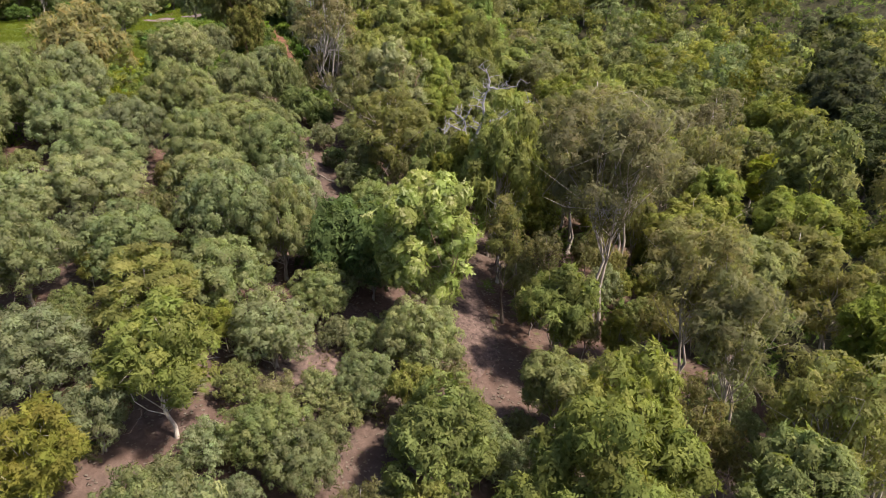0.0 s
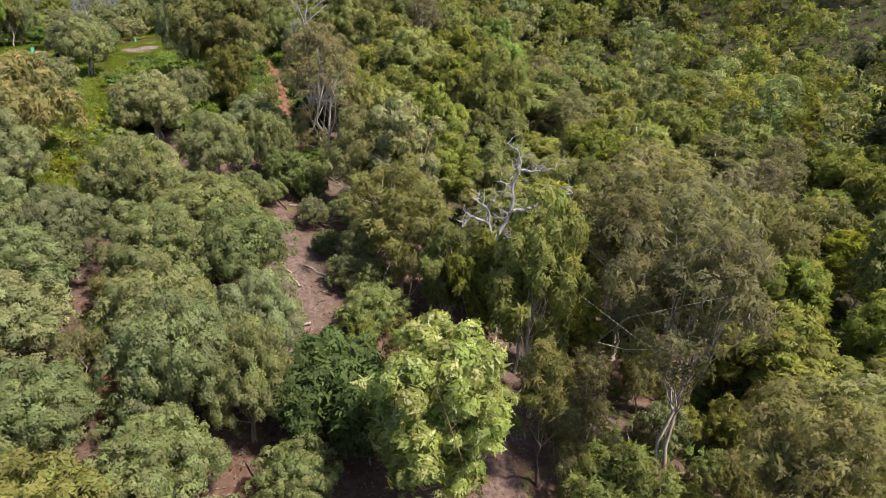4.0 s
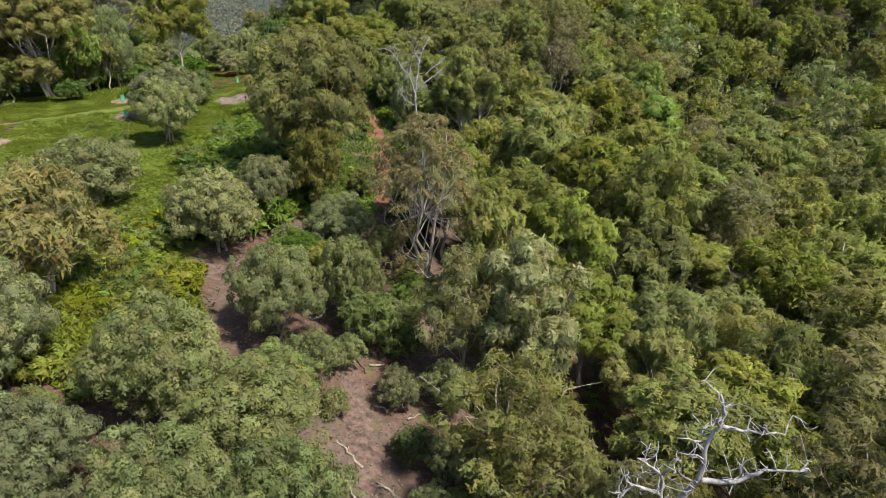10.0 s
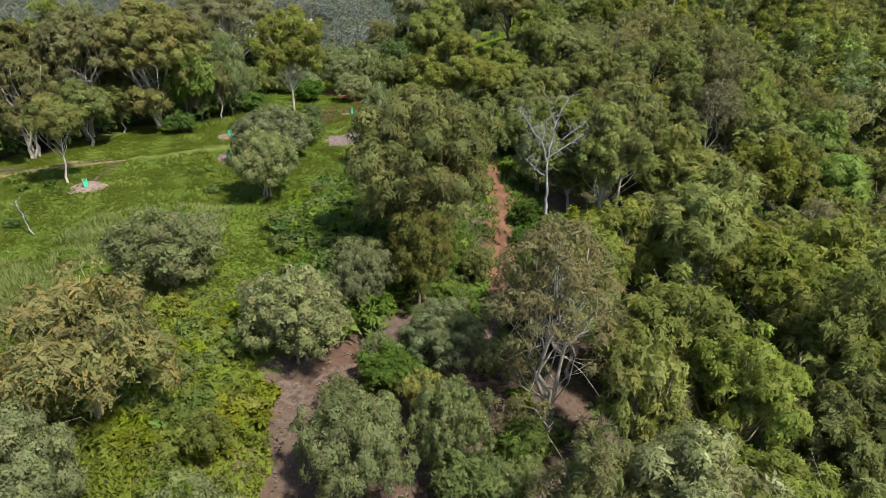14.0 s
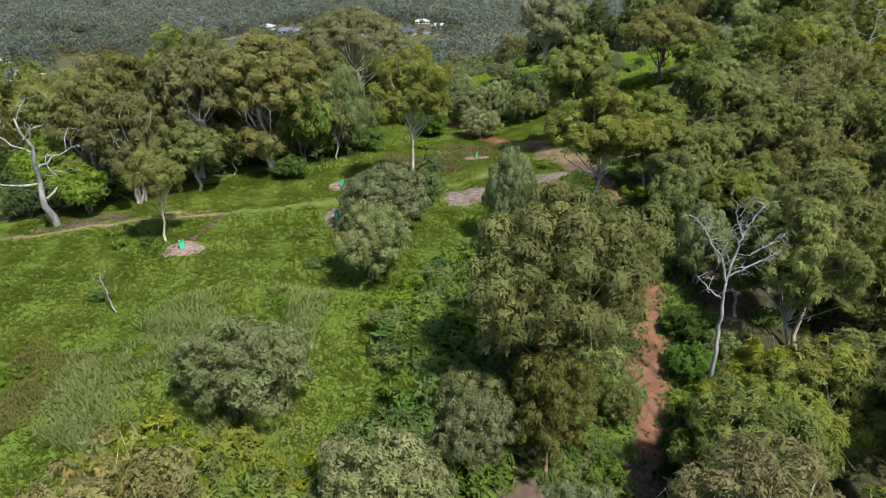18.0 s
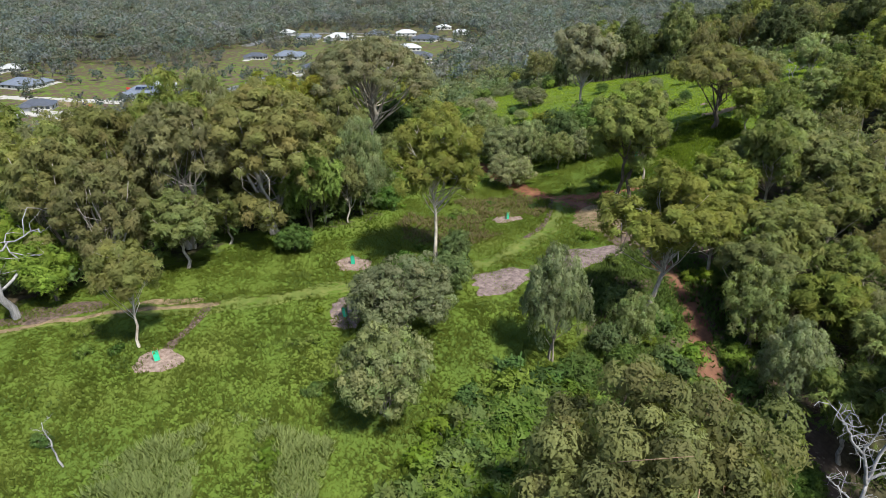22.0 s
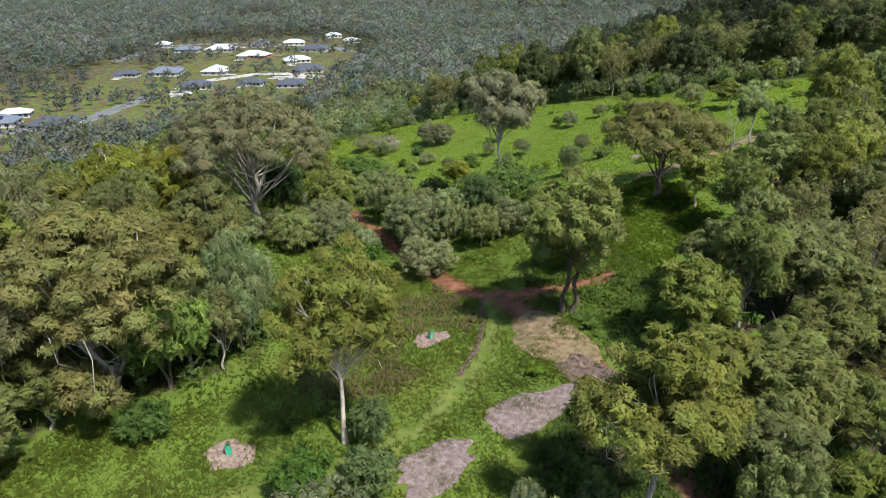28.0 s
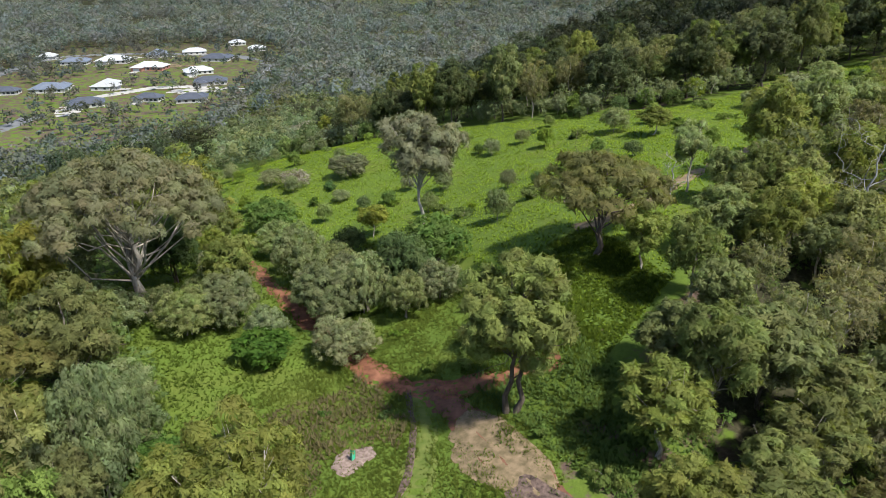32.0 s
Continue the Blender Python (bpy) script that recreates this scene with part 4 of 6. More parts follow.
grow("brown", "forest trees", [(-10.6, 82.2, 12.6, 8.5), (-29.8, 178.6, 7.5, 5.5)])
grow("tallbrown", "forest trees", [(20.1, 46.8, 16.9, 9), (14.2, 54.6, 22.7, 11), (20.9, 39.5, 15.9, 8), (14.4, 70.9, 19.2, 10.5), (19.2, 65.5, 21.4, 10), (20.4, 83.0, 17.9, 12)])
grow("young", "forest trees", [(5.5, 60.4, 19.1, 8.2)])
grow("gold", "forest trees", [(25.7, 101.4, 14.9, 13.5), (4.4, 107.0, 18.8, 12)])
grow("gumdark", "forest trees", [(53.1, 172.4, 9.9, 13), (24.8, 194.6, 13.9, 12)])
grow("vivid", "forest trees", [(7.7, 167.4, 11.5, 8)])
grow("pale", "forest trees", [(-15.7, 93.2, 17.2, 9.5)])
grow("vase", "grove trees", [(-83, 129.6, 18, 16), (-88.3, 121.5, 17, 12), (-95.8, 117.5, 16.7, 12), (-93.6, 143, 12.5, 12), (-87.2, 111.3, 13.5, 9.5), (-94.5, 111.5, 15, 11), (-91, 133.5, 15.5, 12)])
grow("gum", "grove trees", [(-84, 117.6, 8.8, 8), (-85.2, 124.2, 7, 6)])
grow("wattle", "grove trees", [(-79.3, 141, 12, 6), (-81.5, 136.2, 9, 5.5), (-82, 146, 8, 6)])
grow("vivid", "grove trees", [(-80.4, 132.6, 12, 7)])
grow("dome", "trees along the forest track", [(-30.2, 104.8, 17.2, 12.4)])
grow("bush", "meadow edge trees", [(-57.0, 120.3, 6.6, 8.8), (-50.9, 110.3, 7.0, 7.0)])
grow("wattle", "meadow edge trees", [(-44.2, 124.4, 9.8, 5.2)])
grow("dark_bush", "meadow edge trees", [(-60.3, 134.2, 4.2, 3.4)])
# dark-leaved gums added where the gully side lies in shadow
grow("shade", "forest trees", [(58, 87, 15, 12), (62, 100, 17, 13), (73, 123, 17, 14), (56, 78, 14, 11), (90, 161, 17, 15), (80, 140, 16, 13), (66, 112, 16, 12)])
# spur and gully trees
grow("wattle", "spur and gully trees", [(-24, 46.5, 6.8, 7), (-17.5, 51, 9.5, 7.6), (-13.6, 51.6, 8.6, 6), (-30, 42.5, 7, 6.5), (-27.5, 70, 8.8, 7.6), (-35.6, 62.5, 7, 7), (-30, 62.6, 7.5, 6), (-29.2, 52.5, 6.8, 7.4), (-9.9, 47.3, 5, 4.8), (-25.4, 34, 6.5, 7), (-1.9, 43, 6.9, 6.2), (-23.2, 62.6, 7.8, 7.6), (-17.3, 64.3, 8.5, 7.4), (-20.5, 56.2, 8, 7.6), (-14.2, 57.2, 7.8, 6.4), (-22.4, 74.5, 4.2, 6), (-24.4, 80.6, 8, 6.4), (-20.2, 85.4, 7.6, 4.8), (-24.2, 94.4, 5.6, 6), (-38.4, 70, 8.3, 7), (-31.9, 96.2, 6.5, 5)])
grow("bush", "spur and gully trees", [(-33.6, 89, 6.8, 7.6), (-33.9, 99, 5, 5.4)])
grow("vivid_dark", "spur and gully trees", [(-26.4, 89.8, 3.4, 4)])
grow("young", "spur and gully trees", [(-20.2, 39.3, 8.5, 7.2)])
grow("young", "spur and gully trees", [(-17.0, 33.6, 10, 7.5), (-21.3, 26.7, 8, 5.1)])
grow("wattle", "spur and gully trees", [(-11.0, 32.7, 5, 5.0), (-12.3, 40.9, 6, 5.8), (-30.9, 57.1, 7, 7.3), (-16.9, 45.1, 6.7, 6.7)])
grow("vivid", "spur and gully trees", [(-0.1, 32.2, 9, 6.3)])
grow("vivid_dark", "spur and gully trees", [(-8.4, 52.6, 8.5, 7.6)])
grow("gum", "spur and gully trees", [(28.4, 55.2, 12, 9.3)])
# trees along the forest track
grow("young", "trees along the forest track", [(43.8, 81.8, 11, 9.8)])
grow("wattle", "trees along the forest track", [(-21.7, 69.5, 7, 9.0)])
grow("brown", "trees along the forest track", [(-5.6, 71.9, 13, 10.5), (27.8, 78.8, 13, 10.8)])
grow("gum", "trees along the forest track", [(6.2, 78.1, 13, 11.2), (27.4, 64.3, 12, 10.8), (37.9, 66.7, 12, 9.4), (-1.2, 89.6, 12, 8.8), (5.2, 90.3, 12, 7.7), (10.4, 83.0, 12, 10.8)])
grow("dark_bush", "trees along the forest track", [(-18.3, 83.4, 5, 4.6)])
grow("bush", "trees along the forest track", [(-47.5, 91.9, 6.3, 8.1)])
grow("dome", "trees along the forest track", [(-28.4, 99.4, 9, 5.0)])
grow("orange", "trees along the forest track", [(-40.8, 77.9, 10, 8.9)])
# meadow edge trees
grow("young", "meadow edge trees", [(-84.3, 139.5, 11, 6.3)])
grow("wattle", "meadow edge trees", [(-30.6, 137.6, 8, 5.9), (-26.4, 131.5, 8, 5.2)])
grow("vivid", "meadow edge trees", [(-89.7, 106.1, 6, 5.5), (-96.3, 106.2, 8, 6.3)])
grow("vivid_dark", "meadow edge trees", [(-77.2, 126.8, 3, 3.8), (-61.9, 126.9, 3.5, 4.0)])
grow("brown", "meadow edge trees", [(17.5, 124.8, 14, 13.0)])
grow("gum", "meadow edge trees", [(38.3, 108.3, 13, 15.0), (8.0, 125.6, 14, 15.1), (-17.6, 103.3, 12, 8.3), (-6.0, 130.6, 13, 9.6), (-11.1, 117.0, 12, 9.3), (-31.4, 141.3, 9.4, 8.0), (-36.6, 147.2, 9.4, 8.0)])
grow("gumdark", "meadow edge trees", [(-10.4, 135.5, 13, 10.2)])
grow("dark_bush", "meadow edge trees", [(-57.5, 129.4, 4, 3.8)])


# trees below the slope
grow("young", "trees below the slope", [(-111.4, 202.0, 9, 7.5), (-85.1, 207.4, 6, 5.6), (-41.5, 243.5, 6, 7.3)])
grow("wattle", "trees below the slope", [(-86.5, 150.3, 6, 6.8), (-103.6, 164.9, 6, 8.5), (-188.6, 338.8, 7, 16.8), (-198.5, 330.6, 7, 16.5), (-99.2, 199.4, 6, 7.1), (-82.6, 181.2, 5, 5.8), (-88.9, 171.5, 7, 7.1), (-92.3, 168.0, 6, 6.6)])
grow("vivid_dark", "trees below the slope", [(-80.4, 165.2, 4, 5.8)])
grow("gum", "trees below the slope", [(34.7, 154.4, 13, 13.6), (-38.4, 156.9, 9.4, 8.0), (-33.3, 184.9, 8.6, 7.3), (-145.0, 183.2, 11, 16.0), (-51.5, 169.5, 11, 6.0), (-25.1, 162.4, 9.4, 8.0)])
grow("gumdark", "trees below the slope", [(49.5, 160.3, 13, 18.4), (-30.2, 164.4, 10.1, 8.6)])
grow("dark_bush", "trees below the slope", [(-70.2, 183.1, 8, 7.4), (-107.6, 184.2, 10, 8.1), (-67.7, 189.8, 7, 7.8), (-72.9, 189.9, 6, 6.2), (-96.3, 154.8, 7, 6.1), (-108.3, 212.4, 6, 8.3)])
grow("bush", "trees below the slope", [(-77.9, 176.8, 6.9, 9.5), (-74.1, 179.0, 8.0, 6.2), (-72.2, 168.7, 5, 6.7), (-79.3, 228.7, 3.5, 3.6), (-64.8, 220.4, 3.5, 3.0), (-73.9, 246.5, 3.5, 3.5), (-101.0, 227.3, 2.6, 3.5), (-124.2, 238.8, 4, 5.8), (-106.0, 242.3, 5, 8.4), (-87.8, 231.7, 3, 2.7), (-49.2, 250.3, 5, 5.6), (-22.0, 263.9, 4, 5.0), (-12.8, 272.6, 5, 7.8), (-5.8, 284.3, 5, 6.7)])
grow("greybush", "trees below the slope", [(-116.6, 237.1, 4, 6.3), (-184.5, 371.3, 6, 19.0)])

grow("gum", "trees round the dead tree", [(1.6, 64.8, 13.0, 6.0), (4.8, 65.4, 12.6, 5.6), (-0.9, 66.6, 11.5, 5.4), (9.3, 47, 11, 7), (-16.5, 107, 11, 8), (-13.5, 112.5, 12, 8.5), (-15.5, 100.5, 11, 7.5)])
grow("vivid_dark", "bushes beside the forest track", [(-19.5, 112, 3.5, 4), (-23.0, 117, 3.2, 3.6), (-20.5, 107, 3.2, 3.8), (-24.5, 122, 3.5, 4.2), (-19.5, 103, 3, 3.6), (-27, 127, 3.5, 4)])
grow("wattle", "trees round the dead tree", [(-27.2, 113.5, 4, 3.4), (-26.6, 118.4, 4.5, 3.6), (-21.6, 120.5, 4, 3.2), (-26.0, 107.5, 3.6, 3.0)])
grow("young", "trees round the dead tree", [(-19.4, 110.6, 7.5, 5.0), (-17.8, 114.5, 8.5, 5.5)])
grow("wattle", "small trees by the forest track", [(-7.2, 64.6, 5, 5.4), (-10.2, 69.8, 3.6, 3.4), (-9.4, 56, 4, 4), (-5.5, 39, 4.4, 4.4), (-6.2, 52, 5, 4.6)])
grow("brown", "small trees by the forest track", [(-3.5, 58.5, 8, 5)])
grow("brown", "trees round the dead tree", [(1.4, 69.6, 11.0, 6.4), (3.6, 71.2, 10.5, 6.0), (-1.6, 71.8, 9.5, 5.6), (4.4, 75.0, 11.5, 6.5), (-4.6, 70.2, 7.0, 4.6), (-6.4, 73.6, 6.5, 4.4)])
grow("wattle", "small trees by the forest track", [(-9.4, 73.8, 4.5, 3.8), (-11.0, 79.6, 4.5, 3.8), (-14.6, 78.4, 3.4, 3.0), (-20.6, 77.4, 4.5, 4.0), (-17.6, 84.6, 4.0, 3.4), (-8.0, 70.0, 4, 3.6)])
grow("dark_bush", "small trees by the forest track", [(-15.6, 83.6, 3, 3.2), (-12.6, 74.6, 2.6, 2.8), (-16.6, 89.5, 3.4, 3.6)])
grow("dark_bush", "bushes beside the forest track", [(-25.2, 104, 3.2, 3.4), (-36.0, 136.4, 3.2, 3.4), (-33.5, 139.5, 3.6, 3.8), (-24.2, 99.5, 3.0, 3.2)])
grow("bush", "bushes beside the forest track", [(-34.6, 83.6, 3.0, 3.0), (-28.6, 86.4, 2.6, 2.8), (-28.2, 91.6, 2.8, 3.0), (-33.2, 93.0, 2.8, 3.0)])
grow("wattle", "bushes round the twin-trunked gum", [(-100.5, 166.5, 5, 5), (-105.5, 167.0, 5.5, 5), (-97.8, 170.0, 5, 4.6), (-102.4, 163.6, 4.5, 4.5), (-95.2, 174.0, 5, 5)])
grow("dark_bush", "bushes beside the forest track", [(-38.5, 127, 2.6, 3.0), (-36.5, 131, 2.6, 3.0), (-39.8, 121.5, 3.6, 3.4), (-36.0, 125.6, 2.5, 2.8), (-34.8, 132.6, 2.8, 3.2), (-42.2, 134.6, 3, 3), (-40.8, 128.6, 2.8, 3)])
grow("wattle", "small trees by the forest track", [(-39.2, 130.6, 5.5, 3.8), (-37.4, 122.0, 4.5, 3.4), (-33.5, 49.5, 6, 5.5), (-20.6, 31.5, 5, 4.5), (-19.0, 80.4, 2.8, 2.6), (-16.0, 86.6, 3.2, 3.0), (-20.6, 96.0, 3.6, 3.2)])
grow("bush", "bushes beside the forest track", [(-7.0, 37.0, 2.6, 2.8), (-18.6, 75.6, 2.0, 2.2)])
grow("young", "small trees by the forest track", [(-33.2, 78.6, 4, 3.0), (-23.5, 88.2, 5, 3.2)])
# ---- forest and groves between them ----


def edge_x(y):
    """Where the forest on the rising side begins."""
    return float(np.interp(y, [20, 45, 55, 62, 75, 90, 112, 130, 150, 165, 185, 200, 220, 250, 270, 290, 310], [8, 8, 4, -8, -11, -17, -20, -26, -36, -40, -34, -30, -22, -5, 5, 12, 14]))


def free(x, y, W, gap=0.36):
    return all((x - a) ** 2 + (y - b) ** 2 > (gap * (W + w)) ** 2 for a, b, w in TAKEN)


HERBS = [(-34, 70), (-29, 75), (-30, 80), (-34, 85), (-38, 89), (-46, 90), (-52, 84), (-48, 77), (-42, 72)]
REST = []


def fill(group, xs, ys, step, test, kinds, seed, reach=400, gap=0.34):
    rng = random.Random(seed)
    y = ys[0]
    while y < ys[1]:
        x = xs[0] + rng.uniform(0, step)
        while x < xs[1]:
            px, py = x + rng.uniform(-0.42, 0.42) * step, y + rng.uniform(-0.42, 0.42) * step
            kind, H, W = rng.choice(kinds)
            k = rng.uniform(0.78, 1.2)
            H, W = H * k * rng.uniform(0.92, 1.1), W * k
            if test(px, py) and free(px, py, W, gap):
                if along(px, py, STRETCH) < reach:
                    grow(kind, group, [(px, py, H, W)])
                else:
                    REST.append((px, py, H, W))
                    TAKEN.append((px, py, W))
            x += step
        y += step


WOODS = [("gum", 13, 9), ("gum", 13, 8.5), ("gum", 12, 8), ("gumdark", 13.5, 9), ("brown", 13, 9), ("brown", 12, 8.5), ("pale", 13.5, 8), ("young", 12, 8)]
SPUR_WOODS = [("brown", 13, 9), ("brown", 12, 8), ("gum", 12.5, 8.5), ("young", 12, 8), ("gumdark", 13, 8.5)]
fill("forest trees", (-45, 125), (24, 84), 4.6, lambda x, y: edge_x(y) < x < 0.66 * y + 9 and along(x, y, FOREST_TRACK) > 2.6 and along(x, y, [(4, 44), (2, 62), (-1, 66)]) > 2.4, SPUR_WOODS, 40, 84, 0.36)
LOW_WOODS = [(k, H * 0.74, W * 0.78) for k, H, W in WOODS]
fill("forest trees", (-45, -10), (138, 200), 3.8, lambda x, y: edge_x(y) < x and along(x, y, FOREST_TRACK) > 2.6, LOW_WOODS, 51, 84, 0.30)
fill("forest trees", (-45, 125), (84, 200), 4.6, lambda x, y: edge_x(y) < x < 0.66 * y + 9 and x < 0.8 * (205 - y) + 55 and along(x, y, FOREST_TRACK) > 2.6 and along(x, y, [(4, 44), (2, 62), (-1, 66)]) > 2.4, WOODS, 41, 84, 0.30)
fill("forest trees", (-45, 150), (196, 330), 7.0, lambda x, y: edge_x(y) < x < 60 + (y - 196) * 0.2, WOODS + [("gumdark", 14, 10), ("gum", 14, 10)], 42, 175, 0.3)
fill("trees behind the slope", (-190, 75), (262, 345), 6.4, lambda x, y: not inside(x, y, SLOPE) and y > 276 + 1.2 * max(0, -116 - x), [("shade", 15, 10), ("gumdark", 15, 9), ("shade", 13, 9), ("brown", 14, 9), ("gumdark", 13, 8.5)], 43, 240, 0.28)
fill("grove trees", (-235, -70), (92, 300), 6.4, lambda x, y: inside(x, y, GROVE), [("gum", 15, 9.5), ("young", 14, 9.5), ("gumdark", 14, 9), ("brown", 15, 10), ("brown", 14, 9), ("young", 13, 9)], 44, 84, 0.3)
fill("wattles", (-62, -4), (22, 78), 4.6, lambda x, y: x < 2 - 0.25 * y and along(x, y, FOREST_TRACK) > 3.4 and x > -1.0 * y + 8 and not inside(x, y, MEADOW) and not inside(x, y, HERBS) and math.hypot(x + 33, y - 86) > 6
     and min(math.hypot(x - a, y - b) for a, b in ((-22.5, 34.5), (-18.4, 43), (-24, 52.3), (-29.6, 63.2), (-8, 45), (-8, 39))) > 2.8, [("wattle", 8.5, 6.5), ("wattle", 7.5, 5.8), ("wattle", 8, 6), ("wattle", 4.5, 3.6), ("bush", 3, 3)], 45, 400, 0.38)
fill("saplings on the spur", (-26, 9), (25, 62), 3.3, lambda x, y: along(x, y, FOREST_TRACK) > 1.9 and along(x, y, [(3.4, 40), (2, 62)]) > 2.0 and min(math.hypot(x - a, y - b) for a, b in ((-22.5, 34.5), (-18.4, 43))) > 1.8,
     [("wattle", 3.2, 3.0), ("wattle", 4.2, 3.8), ("brown", 5.0, 3.2), ("bush", 2.4, 2.4), ("young", 5.0, 3.0)], 49, 400, 0.3)
fill("saplings on the spur", (7, 32), (27, 80), 3.6, lambda x, y: x < 0.5 * y + 4 and along(x, y, [(4, 40), (2, 62)]) > 2.6, [("brown", 6.5, 4.2), ("brown", 8.5, 5), ("young", 6.5, 4.2), ("brown", 5, 3.4), ("wattle", 4, 3.4)], 52, 400, 0.22)
fill("bushes at the grove's edge", (-96, -72), (100, 150), 3.4, lambda x, y: inside(x, y, GROVE) and not inside(x + 6.5, y - 3, GROVE) and along(x, y, GRASS_TRACK) > 4, [("dark_bush", 4.2, 4.4), ("vivid_dark", 3.6, 4), ("vivid", 5.5, 4.4), ("gum", 8, 5)], 50, 400, 0.26)
fill("bushes by the slope", (-170, -55), (170, 300), 6.0, lambda x, y: not inside(x, y, GROVE) and not inside(x, y, MEADOW) and not inside(x, y, SLOPE) and y < 190 - 0.72 * (x + 60) and along(x, y, CROSS_TRACK) > 3.2 and not inside(x, y, ESTATE),
     [("wattle", 6, 5.5), ("bush", 5, 5.5), ("dark_bush", 4.5, 4.5), ("wattle", 7, 6), ("bush", 4, 4.5), ("gum", 9, 6)], 46)
fill("bushes on the slope", (-150, 5), (200, 296), 8.6, lambda x, y: inside(x, y, SLOPE) and along(x, y, UPPER_TRACK) > 3 and (x * 7.3 + y * 3.1) % 5 < 1.3,
     [("bush", 3.4, 3.4), ("dark_bush", 2.6, 2.6), ("wattle", 4.2, 3.4), ("vivid", 3.6, 2.8)], 47)
fill("bushes at the top of the slope", (-160, 15), (255, 312), 4.4, lambda x, y: not inside(x, y, SLOPE) and inside(x, y - 12, SLOPE), [("wattle", 6, 5), ("bush", 5, 5), ("vivid", 6, 5), ("dark_bush", 5, 5)], 48)


# ---- low shrubs ----
def shrub_proto(i):
    rng = np.random.default_rng(60 + i)
    cl = np.array([np.r_[rng.normal(0, 0.55, 2), rng.uniform(0.35, 0.75), rng.uniform(0.4, 0.7) * np.array([1, 1, 0.8])] for _ in range(6)])
    w = Wood()
    for c in cl:
        w.bend(rng, (0, 0, -0.2), c[:3], 0.03, 0.012, 0.1, 4, 4)
    return w.mesh("stems", BARK_GREY), leaf_mesh("foliage", rng, cl, 850, 0.24, 0.6, LEAVES["shrub" if i < 4 else "vivid_dark" if i < 6 else "herb"], fill=0.4, m=5)


SHRUBS = {}


def shrub(x, y, s, i, turn, label):
    m = pose(x, y, float(land(x, y)) - 0.05, 0, 0, turn) @ Matrix.Diagonal((s, s, s * 0.9, 1))
    if i not in SHRUBS:
        stems, leaves = shrub_proto(i)
        SHRUBS[i] = thing("low_shrub", m, label, "shrub", "low shrubs")
        part("stems", stems, SHRUBS[i])
        part("foliage", leaves, SHRUBS[i])
        return
    s0 = SHRUBS[i].scale
    copy_thing(SHRUBS[i], m @ Matrix.Diagonal((1 / s0[0], 1 / s0[1], 1 / s0[2], 1)))


THICKET = [(-37, 88), (-40, 96), (-44, 104), (-46, 116), (-42, 124), (-36, 118), (-32, 106), (-31, 96)]
rs = random.Random(9)
for zone, count, size in ((THICKET, 150, (1.4, 2.6)), (HERBS, 90, (0.8, 1.7)), (MEADOW, 40, (0.4, 1.0)), (SLOPE, 60, (0.7, 1.5))):
    lo, hi = np.min(zone, 0), np.max(zone, 0)
    made = 0
    while made < count:
        x, y = rs.uniform(lo[0], hi[0]), rs.uniform(lo[1], hi[1])
        if inside(x, y, zone) and along(x, y, GRASS_TRACK) > 2.6 and along(x, y, FOREST_TRACK) > 2 and along(x, y, CROSS_TRACK) > 2.4:
            i = rs.choice((0, 1, 2, 4, 4, 5, 5)) if zone is THICKET else rs.choice((6, 7, 6, 7, 1)) if zone is HERBS else rs.randrange(5)
            shrub(x, y, rs.uniform(*size), i, rs.uniform(0, 360), "low leafy bright green shrub in the grass" if i < 4 else "low deep green shrub in the grass" if i < 6 else "yellow-green shrubby weed in the clearing")
            made += 1
for k in range(46):
    s = rs.uniform(0, 1)
    a = FOREST_TRACK[int(8 + s * 10)]
    x, y = a[0] + rs.choice((-1, 1)) * rs.uniform(2.2, 5.5), a[1] + rs.uniform(-4, 4)
    if along(x, y, FOREST_TRACK) > 2.0:
        shrub(x, y, rs.uniform(0.8, 1.6), rs.randrange(5), rs.uniform(0, 360), "leafy green shrub beside the track")


